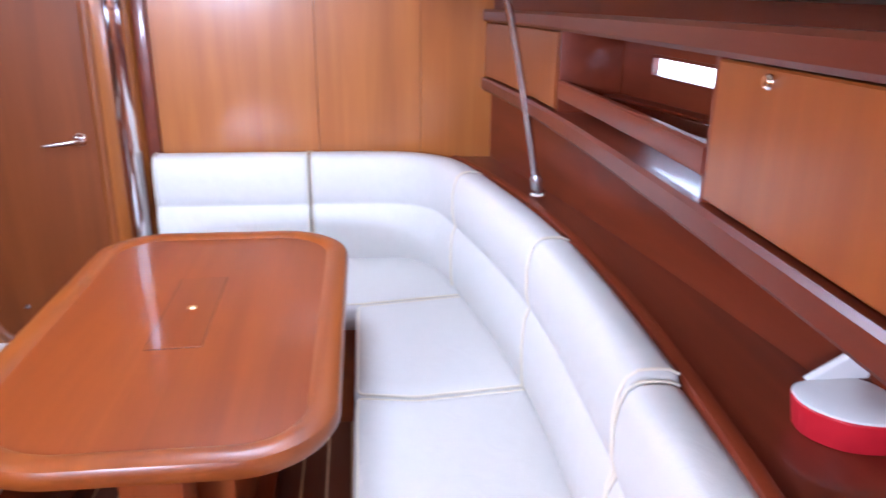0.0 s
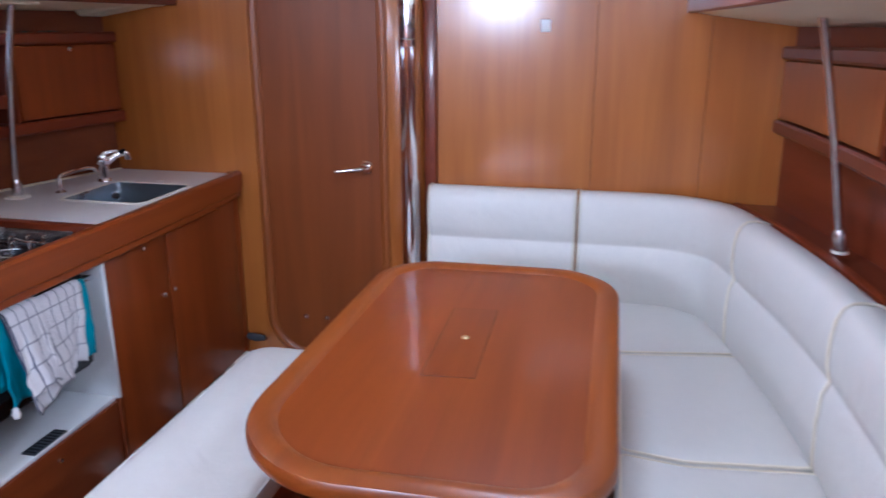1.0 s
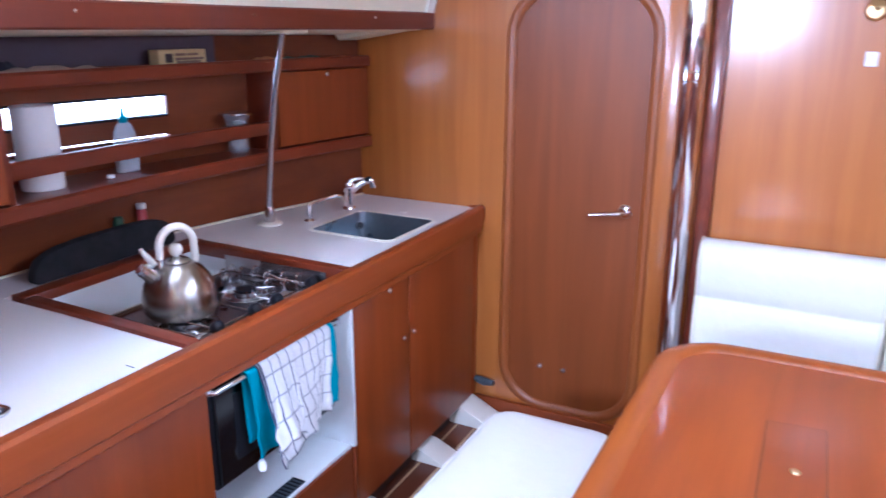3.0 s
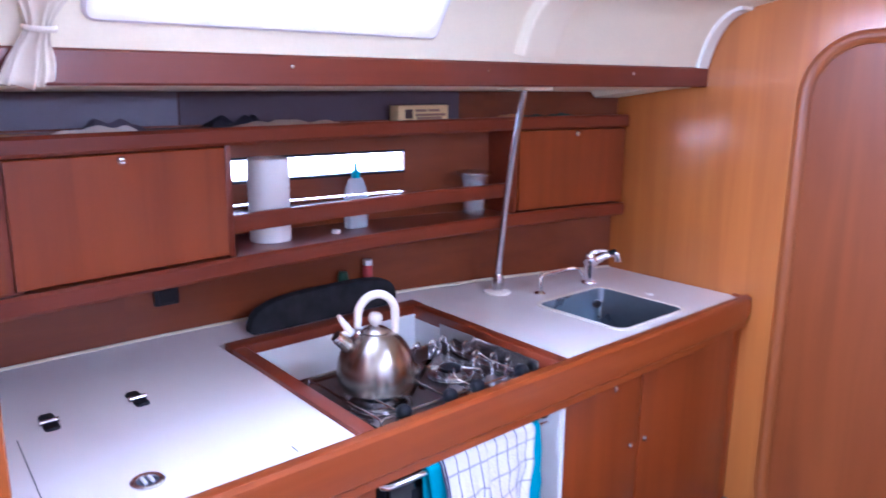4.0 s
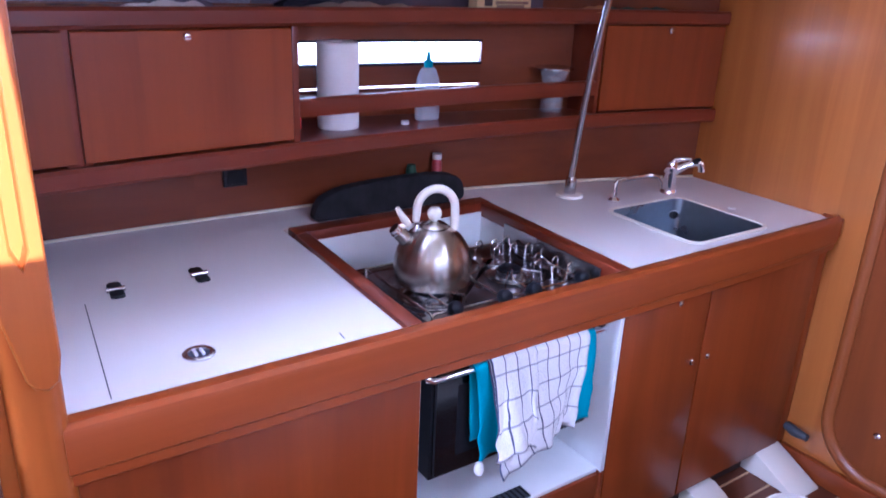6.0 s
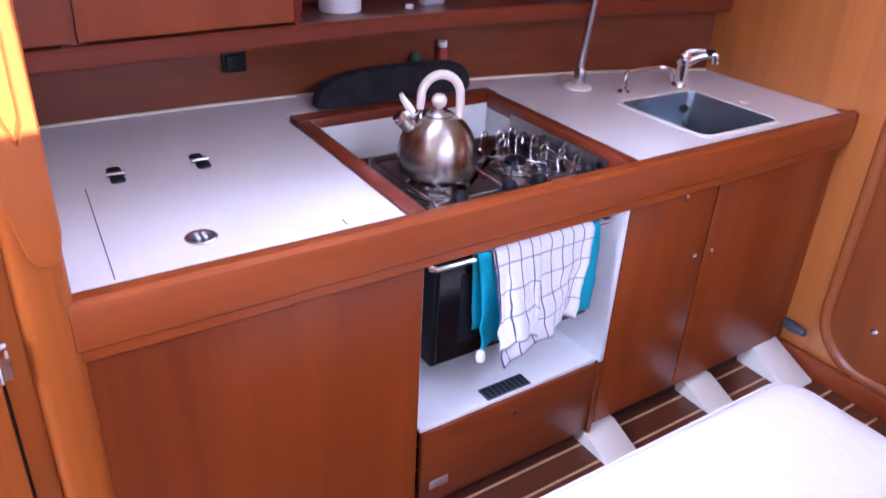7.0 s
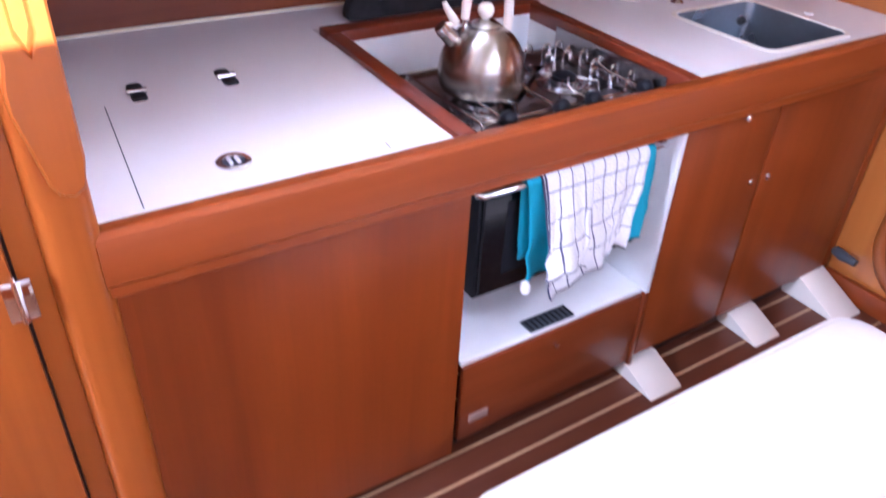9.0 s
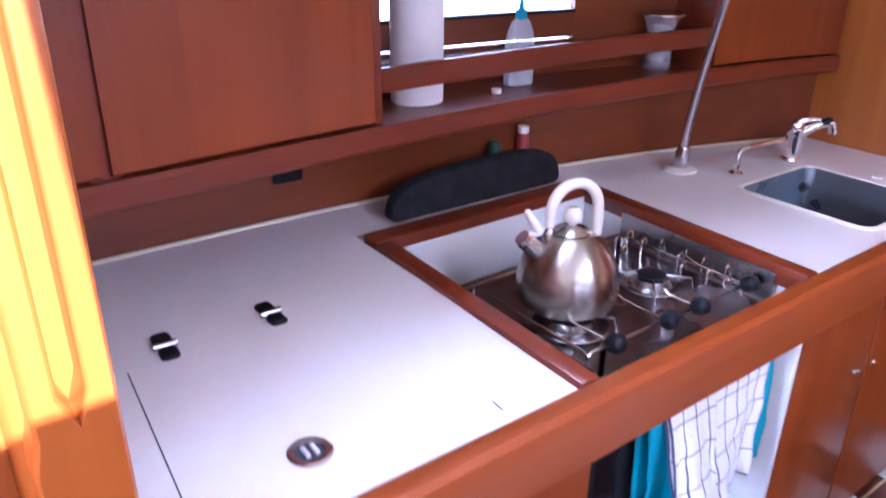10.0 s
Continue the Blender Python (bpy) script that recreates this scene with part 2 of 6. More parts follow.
def check_cloth():
    """White tea towel with a dark blue windowpane check woven in."""
    m, n, l, b = nodes_of("checked_cloth")
    uv = n.new("ShaderNodeUVMap")
    sep = n.new("ShaderNodeSeparateXYZ")
    l.new(uv.outputs[0], sep.inputs[0])
    lines = []
    for axis, count, thick in ((0, 9.0, 0.085), (1, 7.0, 0.075)):
        sc = n.new("ShaderNodeMath")
        sc.operation = "MULTIPLY"
        sc.inputs[1].default_value = count
        l.new(sep.outputs[axis], sc.inputs[0])
        fr = n.new("ShaderNodeMath")
        fr.operation = "FRACT"
        l.new(sc.outputs[0], fr.inputs[0])
        lt = n.new("ShaderNodeMath")
        lt.operation = "LESS_THAN"
        lt.inputs[1].default_value = thick
        l.new(fr.outputs[0], lt.inputs[0])
        wt = n.new("ShaderNodeMath")
        wt.operation = "MULTIPLY"
        wt.inputs[1].default_value = 0.95 if axis == 0 else 0.55
        l.new(lt.outputs[0], wt.inputs[0])
        lines.append(wt)
    mx = n.new("ShaderNodeMath")
    mx.operation = "MAXIMUM"
    l.new(lines[0].outputs[0], mx.inputs[0])
    l.new(lines[1].outputs[0], mx.inputs[1])
    mix = n.new("ShaderNodeMix")
    mix.data_type = "RGBA"
    mix.inputs["A"].default_value = (0.80, 0.79, 0.80, 1)
    mix.inputs["B"].default_value = (0.045, 0.055, 0.12, 1)
    l.new(mx.outputs[0], mix.inputs["Factor"])
    l.new(mix.outputs["Result"], b.inputs["Base Color"])
    b.inputs["Roughness"].default_value = 0.9
    t = n.new("ShaderNodeTexNoise")
    t.inputs["Scale"].default_value = 300
    bp = n.new("ShaderNodeBump")
    bp.inputs["Strength"].default_value, bp.inputs["Distance"].default_value = 0.3, 0.002
    l.new(t.outputs["Fac"], bp.inputs["Height"])
    # soft crumples on top of the weave
    cr = n.new("ShaderNodeTexNoise")
    cr.inputs["Scale"].default_value, cr.inputs["Detail"].default_value, cr.inputs["Distortion"].default_value = 26, 3, 1.0
    bc = n.new("ShaderNodeBump")
    bc.inputs["Strength"].default_value, bc.inputs["Distance"].default_value = 0.55, 0.012
    l.new(cr.outputs["Fac"], bc.inputs["Height"])
    l.new(bp.outputs[0], bc.inputs["Normal"])
    l.new(bc.outputs[0], b.inputs["Normal"])
    return m


check = check_cloth()

# ---- building helpers ----


def thing(name, base, label, category, group="", kind=""):
    ob = new(name)
    ob.location = base
    ob.empty_display_size = 0.05
    return tagged(ob, label, category, group, kind)


def part(name, bm, material, parent=None, label="", smooth=True, angle=35):
    me = bpy.data.meshes.new(name)
    bmesh.ops.recalc_face_normals(bm, faces=bm.faces)
    bm.to_mesh(me)
    bm.free()
    if smooth:
        for p in me.polygons:
            p.use_smooth = True
        me.set_sharp_from_angle(angle=radians(angle))
    me.materials.append(material)
    ob = new(name, me)
    if parent is not None:
        ob.parent = parent
        base = Vector(parent.location)
        if parent.parent is not None:
            base = Vector((0, 0, 0))
        ob.matrix_parent_inverse = Matrix.Translation(-base) if parent.type == "EMPTY" else Matrix.Identity(4)
    if label:
        ob["label"] = label
    return ob


def bx(bm, x0, x1, y0, y1, z0, z1, bev=0.003, seg=2, turn=None):
    """A box with rounded edges added to bm."""
    t = bmesh.new()
    bmesh.ops.create_cube(t, size=1)
    bmesh.ops.scale(t, vec=(abs(x1 - x0), abs(y1 - y0), abs(z1 - z0)), verts=t.verts)
    if bev:
        bev = min(bev, 0.49 * min(abs(x1 - x0), abs(y1 - y0), abs(z1 - z0)))
        bmesh.ops.bevel(t, geom=t.edges[:], offset=bev, segments=seg, profile=0.5, affect="EDGES", clamp_overlap=True)
    m = Matrix.Translation(((x0 + x1) / 2, (y0 + y1) / 2, (z0 + z1) / 2))
    if turn is not None:
        m = m @ turn
    bmesh.ops.transform(t, matrix=m, verts=t.verts)
    join(bm, t)
    return bm


def join(bm, t):
    me = bpy.data.meshes.new("tmp")
    t.to_mesh(me)
    t.free()
    bm.from_mesh(me)
    bpy.data.meshes.remove(me)


def one_box(*a, **k):
    return bx(bmesh.new(), *a, **k)


def tube(bm, pts, r, seg=12, caps=True):
    """A round bar along a line of points; r may be a list."""
    pts = [Vector(p) for p in pts]
    rs = r if isinstance(r, (list, tuple)) else [r] * len(pts)
    rings, up = [], None
    for i, p in enumerate(pts):
        d = (pts[min(i + 1, len(pts) - 1)] - pts[max(i - 1, 0)]).normalized()
        if up is None:
            up = d.orthogonal().normalized()
        up = (up - d * up.dot(d)).normalized()
        side = d.cross(up)
        rings.append([bm.verts.new(p + rs[i] * (up * math.cos(a) + side * math.sin(a))) for a in [2 * math.pi * k / seg for k in range(seg)]])
    for a, b in zip(rings, rings[1:]):
        for k in range(seg):
            bm.faces.new((a[k], a[(k + 1) % seg], b[(k + 1) % seg], b[k]))
    if caps:
        bm.faces.new(rings[0][::-1])
        bm.faces.new(rings[-1])
    return bm


def lathe(bm, profile, centre, seg=24, axis=None):
    """Turned shape: profile of (radius, height) about the z axis, or about axis."""
    q = Vector((0, 0, 1)).rotation_difference(Vector(axis)).to_matrix() if axis is not None else Matrix.Identity(3)
    c = Vector(centre)
    rings = []
    for r, h in profile:
        if r < 1e-6:
            rings.append([bm.verts.new(c + q @ Vector((0, 0, h)))])
        else:
            rings.append([bm.verts.new(c + q @ Vector((r * math.cos(a), r * math.sin(a), h))) for a in [2 * math.pi * k / seg for k in range(seg)]])
    for a, b in zip(rings, rings[1:]):
        for k in range(seg):
            j = (k + 1) % seg
            if len(a) == 1 and len(b) > 1:
                bm.faces.new((a[0], b[j], b[k]))
            elif len(b) == 1 and len(a) > 1:
                bm.faces.new((a[k], a[j], b[0]))
            elif len(a) > 1:
                bm.faces.new((a[k], a[j], b[j], b[k]))
    for ring in (rings[0], rings[-1]):
        if len(ring) > 2:
            bm.faces.new(ring)
    return bm


def rounded(x0, x1, y0, y1, r, n=8):
    """Outline of a rectangle with round corners, counter-clockwise."""
    out = []
    for cx, cy, a0 in ((x1 - r, y1 - r, 0), (x0 + r, y1 - r, 90), (x0 + r, y0 + r, 180), (x1 - r, y0 + r, 270)):
        for k in range(n + 1):
            a = radians(a0 + 90 * k / n)
            out.append((cx + r * math.cos(a), cy + r * math.sin(a)))
    return out


def inset(outline, d):
    """The outline moved inwards by d."""
    n, out = len(outline), []
    for i in range(n):
        a, b, c = (Vector(outline[(i + k) % n]) for k in (-1, 0, 1))
        e, f = (b - a).normalized(), (c - b).normalized()
        t = (e + f).normalized() if (e + f).length > 1e-6 else e
        out.append(tuple(b + Vector((-t.y, t.x)) * d))
    return out


def slab(bm, outline, levels, fn=None):
    """A plate: the outline drawn at (inset, height) levels, closed at both ends. fn maps (u, v, w) to the world."""
    fn = fn or (lambda u, v, w: (u, v, w))
    rings = [[bm.verts.new(fn(u, v, w)) for u, v in (inset(outline, d) if d else outline)] for d, w in levels]
    n = len(outline)
    for a, b in zip(rings, rings[1:]):
        for k in range(n):
            bm.faces.new((a[k], a[(k + 1) % n], b[(k + 1) % n], b[k]))
    bm.faces.new(rings[0][::-1])
    bm.faces.new(rings[-1])
    return bm


def holed(bm, rect, hole, fn, w0, w1):
    """A plate with a hole right through it. rect (u0, u1, v0, v1), hole: outline counter-clockwise in (u, v)."""
    u0, u1, v0, v1 = rect
    cu, cv = sum(p[0] for p in hole) / len(hole), sum(p[1] for p in hole) / len(hole)
    outer = []
    for u, v in hole:
        du, dv = u - cu, v - cv
        s = min(((u1 - cu) / du if du > 0 else (u0 - cu) / du) if abs(du) > 1e-9 else 1e9, ((v1 - cv) / dv if dv > 0 else (v0 - cv) / dv) if abs(dv) > 1e-9 else 1e9)
        outer.append([cu + s * du, cv + s * dv])
    for corner in ((u0, v0), (u1, v0), (u1, v1), (u0, v1)):
        k = min(range(len(outer)), key=lambda i: (outer[i][0] - corner[0]) ** 2 + (outer[i][1] - corner[1]) ** 2)
        outer[k] = list(corner)
    n = len(hole)
    grid = [[bm.verts.new(fn(u, v, w)) for u, v in pts] for pts in (hole, outer) for w in (w0, w1)]
    h0, h1, o0, o1 = grid
    for k in range(n):
        j = (k + 1) % n
        bm.faces.new((h0[k], o0[k], o0[j], h0[j]))
        bm.faces.new((h1[k], h1[j], o1[j], o1[k]))
        bm.faces.new((h0[k], h0[j], h1[j], h1[k]))
        bm.faces.new((o0[k], o1[k], o1[j], o0[j]))
    return bm


def sweep(bm, path, profile, closed=True):
    """A profile of (offset to the right of the path, height) drawn along a path of (x, y) points."""
    pts = [Vector(p) for p in path]
    rings = []
    for i, p in enumerate(pts):
        a, b = pts[max(i - 1, 0)], pts[min(i + 1, len(pts) - 1)]
        d = (b - a).normalized()
        nrm = Vector((d.y, -d.x))
        rings.append([bm.verts.new((p.x + nrm.x * o, p.y + nrm.y * o, z)) for o, z in profile])
    m = len(profile)
    for a, b in zip(rings, rings[1:]):
        for k in range(m if closed else m - 1):
            bm.faces.new((a[k], a[(k + 1) % m], b[(k + 1) % m], b[k]))
    if closed:
        bm.faces.new(rings[0][::-1])
        bm.faces.new(rings[-1])
    return bm


def box_profile(o0, o1, z0, z1, r=0.004):
    return [(o0 + r, z0), (o1 - r, z0), (o1, z0 + r), (o1, z1 - r), (o1 - r, z1), (o0 + r, z1), (o0, z1 - r), (o0, z0 + r)]


def curve_of(*pairs):
    ys, xs = [p[0] for p in pairs], [p[1] for p in pairs]
    fit = np.polyfit(ys, xs, min(3, len(pairs) - 1))
    return lambda y: float(np.polyval(fit, y))


def along(fn, y0, y1, n=14, off=0.0):
    return [(fn(y0 + (y1 - y0) * k / n) + off, y0 + (y1 - y0) * k / n) for k in range(n + 1)]


# ---- the plan ----
YB = 2.655          # main bulkhead
YA = 0.445           # partition behind the galley
YR = -1.75          # aft end of the saloon
CT = 0.893          # galley worktop
port_hull = curve_of((-1.8, -2.42), (0.4, -2.45), (0.9, -2.45), (1.25, -2.43), (1.75, -2.39), (2.2, -2.32), (2.7, -2.135))
port_face = curve_of((0.3, -2.11), (0.85, -2.155), (1.11, -2.20), (1.6, -2.22), (2.2, -2.185), (2.68, -2.112))
star_face = curve_of((-1.8, 0.44), (0.3, 0.537), (0.8, 0.562), (1.3, 0.577), (1.7, 0.575), (2.68, 0.54))
star_hull = curve_of((-1.8, 0.86), (0.4, 0.887), (0.8, 0.862), (1.3, 0.787), (1.7, 0.742), (2.3, 0.628), (2.68, 0.558))
star_lip = curve_of((0.4, 0.600), (0.8, 0.630), (1.27, 0.637), (1.68, 0.615), (2.2, 0.530), (2.6, 0.415))


def front(y):
    """Set-back of the galley front, which runs slightly outboard as it goes forward."""
    return -0.010 * (y - YA)


def slant(bm):
    for v in bm.verts:
        v.co.x += front(v.co.y)
    return bm

# ---- floor ----
floor = tagged(new("floor", None), "dark teak cabin sole with pale holly strips", "floor", kind="structure")
part("subfloor", one_box(-2.62, 0.95, YR, 2.72, -0.06, -0.006, 0), joint_shade, floor)
SOLE_TURN = Matrix.Rotation(radians(0.4), 4, "Z")
_plank = None
for k in range(-12, 32):
    bm = bmesh.new()
    bx(bm, -0.036, 0.036, -2.33, 2.05, -0.006, 0.0, 0.0008, 1)
    if _plank is None:
        _plank = part("plank", bm, sole_wood, floor, smooth=False)
        first = _plank
    else:
        bm.free()
        _plank = new("plank", first.data)
        _plank.parent = floor
    _plank.matrix_basis = Matrix.Translation((-1.635 + 0.080 * k, 0.6, 0)) @ SOLE_TURN
    strip_bm = bmesh.new()
    if k == -12:
        bx(strip_bm, -0.0038, 0.0038, -2.33, 2.05, -0.006, -0.0002, 0, 1)
        first_strip = part("strip", strip_bm, holly, floor, smooth=False)
        st = first_strip
    else:
        strip_bm.free()
        st = new("strip", first_strip.data)
        st.parent = floor
    st.matrix_basis = Matrix.Translation((-1.635 + 0.080 * k + 0.040, 0.6, 0)) @ SOLE_TURN

# ---- bulkhead with the arched door ----
XZ = lambda u, v, w: (u, w, v)
DOOR = (-1.465, -0.952, 0.095, 1.716)
wall = tagged(new("wall_forward", None), "honey-coloured varnished veneer bulkhead with upright joints", "wall", kind="structure")
hole = rounded(*DOOR, 0.165, 10)
part("door_bulkhead", holed(bmesh.new(), (-2.75, -0.767, 0.0, 1.98), hole, XZ, YB, YB + 0.035), honey_z, wall, smooth=False)
part("panel", one_box(-0.711, -0.1128, YB - 0.012, YB + 0.03, 0.0, 2.0, 0.0006, 1), honey_z, wall)
part("panel", one_box(-0.1113, 0.2842, YB - 0.012, YB + 0.03, 0.0, 2.0, 0.0006, 1), honey_z, wall)
part("panel", one_box(0.2857, 1.0, YB - 0.012, YB + 0.03, 0.0, 2.0, 0.0006, 1), honey_z, wall)
# unseen board, added to keep sky light from leaking through the panel joints
part("backing", one_box(-2.75, 1.0, YB + 0.036, YB + 0.05, 0.0, 2.0, 0), joint_shade, wall)
part("corner_post", one_box(-0.762, -0.714, YB - 0.030, YB + 0.03, 0.0, 2.0, 0.006), deep_y, wall, "dark mahogany corner post")
part("pilaster", one_box(-0.912, -0.852, YB - 0.010, YB - 0.001, 0.0, 2.0, 0.003), honey_z, wall)
part("toe_rail", one_box(-1.60, -0.70, YB - 0.025, YB - 0.002, 0.0, 0.075, 0.006), red_x, wall, "mahogany skirting under the door")

door = tagged(new("door_1", None), "closed varnished cabin door with arched top and chrome lever", "door", kind="structure")
part("leaf", slab(bmesh.new(), inset(hole, 0.004), [(0.003, YB + 0.008), (0, YB + 0.011), (0, YB + 0.033)], XZ), honey_door, door)
bm = bmesh.new()
ring = [inset(hole, 0.007), inset(hole, 0.005), inset(hole, -0.003), inset(hole, -0.014), inset(hole, -0.026), inset(hole, -0.032), inset(hole, -0.034)]
deps = [YB + 0.008, YB + 0.001, YB - 0.005, YB - 0.009, YB - 0.007, YB - 0.003, YB + 0.001]
vs = [[bm.verts.new((u, d, v)) for u, v in r] for r, d in zip(ring, deps)]
for a, b in zip(vs, vs[1:]):
    for k in range(len(a)):
        j = (k + 1) % len(a)
        bm.faces.new((a[k], a[j], b[j], b[k]))
part("moulding", bm, moulding_wood, door, "raised moulding round the arched door")
bm = bmesh.new()
lathe(bm, [(0.0, 0), (0.026, 0), (0.026, 0.006), (0.022, 0.010), (0.0, 0.010)], (-1.014, YB + 0.008, 0.941), 20, (0, -1, 0))
handle = part("handle", bm, chrome, door, "chrome door lever")
bm = bmesh.new()
tube(bm, [(-1.014, YB, 0.941), (-1.014, YB - 0.030, 0.941), (-1.024, YB - 0.042, 0.940), (-1.058, YB - 0.045, 0.935), (-1.135, YB - 0.045, 0.925)], [0.010, 0.010, 0.0095, 0.008, 0.006], 12)
part("lever", bm, chrome, handle)
for x in (-1.319, -1.220):
    part("door_screw", lathe(bmesh.new(), [(0, 0), (0.012, 0), (0.011, 0.005), (0.0, 0.008)], (x, YB + 0.008, 0.259), 14, (0, -1, 0)), chrome, door)
bm = bmesh.new()
tube(bm, [(-1.585, YB - 0.03, 0.155), (-1.545, YB - 0.05, 0.160), (-1.500, YB - 0.05, 0.160)], [0.016, 0.018, 0.012], 10)
tagged(part("door_stop", bm, rubber), "dark grey rubber door stop low on the bulkhead", "door stop")

bm = bmesh.new()
tube(bm, [(-0.806, 2.575, 0.0), (-0.806, 2.575, 1.415), (-0.806, 2.575, 1.98)], 0.0385, 32)
mast = tagged(part("compression_post", bm, chrome), "polished stainless steel mast compression post", "post")
bm = bmesh.new()
lathe(bm, [(0.0388, 0), (0.0415, 0.003), (0.0415, 0.030), (0.0388, 0.033)], (-0.806, 2.575, 1.42), 32)
part("collar", bm, chrome, mast)

bm = one_box(-0.319, -0.283, YB - 0.020, YB - 0.0125, 1.476, 1.520, 0.004)
sw = tagged(part("light_switch", bm, white_plastic), "small white light switch on the veneer bulkhead", "switch")
part("rocker", one_box(-0.310, -0.292, YB - 0.0235, YB - 0.0195, 1.488, 1.510, 0.002), white_plastic, sw)

lamp = thing("wall_lamp", (-0.308, YB - 0.012, 1.635), "small round brass wall lamp on the bulkhead", "lamp")
part("rose", lathe(bmesh.new(), [(0, 0), (0.030, 0), (0.030, 0.006), (0.022, 0.016), (0, 0.018)], (-0.308, YB - 0.012, 1.637), 24, (0, -1, 0)), brass, lamp)
part("shade", lathe(bmesh.new(), [(0, 0.016), (0.012, 0.016), (0.014, 0.045), (0.022, 0.058), (0, 0.060)], (-0.308, YB - 0.012, 1.642), 20, (0, -0.9, 0.4)), brass, lamp)

# ---- hull sides, deck edge, coachroof ----
port = tagged(new("wall_port", None), "mahogany hull lining behind the galley", "wall", kind="structure")
WIN = (1.222, 1.820, 1.302, 1.370)


def liner(fn, sign, y0, y1, z0, z1, thick=0.02, n=10):
    bm = bmesh.new()
    prof = [(0, z0), (thick, z0), (thick, z1), (0, z1)]
    path = along(fn, y0, y1, n)
    sweep(bm, path if sign < 0 else path, [(o * sign, z) for o, z in prof])
    return bm


def hull_window(fn, sign, w, strip, top, bottom, material, wall_ob):
    """Lining round a slot window, with a band across the opening that leaves a thin strip of daylight below it."""
    y0, y1, z0, z1 = w
    s0, s1 = strip
    part("lining", liner(fn, sign, y0 - 0.30, y1 + 0.30, z1, top), material, wall_ob)
    part("lining", liner(fn, sign, y0 - 0.30, y1 + 0.30, bottom, s0), material, wall_ob)
    part("lining", liner(fn, sign, y0 - 0.30, y0, s0, z1, n=3), material, wall_ob)
    part("lining", liner(fn, sign, y1, y1 + 0.30, s0, z1, n=3), material, wall_ob)
    part("window_band", liner(fn, sign, y0, y1, s1, z0), material, wall_ob, "mahogany band below the window")


# sweep's offset is to the right of a path that runs forward: +x
STRIP, SSTRIP = (1.233, 1.239), (1.232, 1.238)
hull_window(port_hull, -1, WIN, STRIP, 1.70, 0.80, shaded_lining, port)
part("lining", liner(port_hull, -1, YR, WIN[0] - 0.30, 0.0, 1.70), shaded_lining, port)
part("lining", liner(port_hull, -1, WIN[1] + 0.30, 2.70, 0.80, 1.70), shaded_lining, port)
part("lining", liner(port_hull, -1, WIN[0] - 0.30, 2.70, 0.0, 0.80), joint_shade, port)

# two panels put the fall of light along the vinyl into colour
bm = bmesh.new()
sweep(bm, along(port_hull, YA + 0.01, 1.10, 10), box_profile(0.002, 0.006, 1.470, 1.605, 0.001))
part("vinyl_panel", bm, vinyl, port, "grey-blue vinyl above the upper shelf, painted lighter where light falls")
bm = bmesh.new()
sweep(bm, along(port_hull, 1.104, 2.02, 10), box_profile(0.002, 0.006, 1.470, 1.605, 0.001))
part("vinyl_panel", bm, shaded_vinyl, port, "plum vinyl above the upper shelf, painted darker for shade")

SWIN = (0.90, 1.504, 1.308, 1.356)
star = tagged(new("wall_starboard", None), "mahogany hull lining behind the settee", "wall", kind="structure")
hull_window(star_hull, 1, SWIN, SSTRIP, 1.62, 0.80, maroon_y, star)
part("lining", liner(star_hull, 1, YR, SWIN[0] - 0.30, 0.0, 1.62), maroon_y, star)
part("lining", liner(star_hull, 1, SWIN[1] + 0.30, 2.70, 0.80, 1.62), maroon_y, star)
part("lining", liner(star_hull, 1, SWIN[0] - 0.30, 2.70, 0.0, 0.80), joint_shade, star)


def slot_window(name, fn, sign, w, strip):
    ob = tagged(new(name, None), "narrow hull window full of daylight", "window", kind="structure")
    y0, y1, z0, z1 = w
    zb = strip[0]
    rim = bmesh.new()
    n = 8
    for z in (z0, z1):
        sweep(rim, along(fn, y0, y1, n), [(o * -sign, zz) for o, zz in ((0.004, z - 0.004), (-0.035, z - 0.004), (-0.035, z + 0.004), (0.004, z + 0.004))])
    part("frame", rim, black if sign < 0 else fascia_wood, ob)
    bm = bmesh.new()
    sweep(bm, along(fn, y0 - 0.05, y1 + 0.05, n), [(sign * 0.045, zb - 0.03), (sign * 0.049, zb - 0.03), (sign * 0.049, z1 + 0.03), (sign * 0.045, z1 + 0.03)])
    part("daylight", bm, outside, ob)
    bm = bmesh.new()
    sweep(bm, along(fn, y0 - 0.01, y1 + 0.01, n), [(sign * 0.024, zb - 0.005), (sign * 0.028, zb - 0.005), (sign * 0.028, z1 + 0.005), (sign * 0.024, z1 + 0.005)])
    pane = part("pane", bm, glass, ob)
    pane.visible_shadow = False


slot_window("window_1", port_hull, -1, WIN, STRIP)
slot_window("window_2", star_hull, 1, SWIN, SSTRIP)

# deck edge: fascia board, cream underside, sloping coachroof side
fascia_p = curve_of((-1.8, -1.80), (0.4, -1.865), (1.1, -1.88), (1.75, -1.875), (2.2, -1.85), (2.68, -1.812))
fascia_s = curve_of((-1.8, 0.14), (0.4, 0.215), (1.1, 0.235), (1.75, 0.240), (2.2, 0.225), (2.68, 0.205))


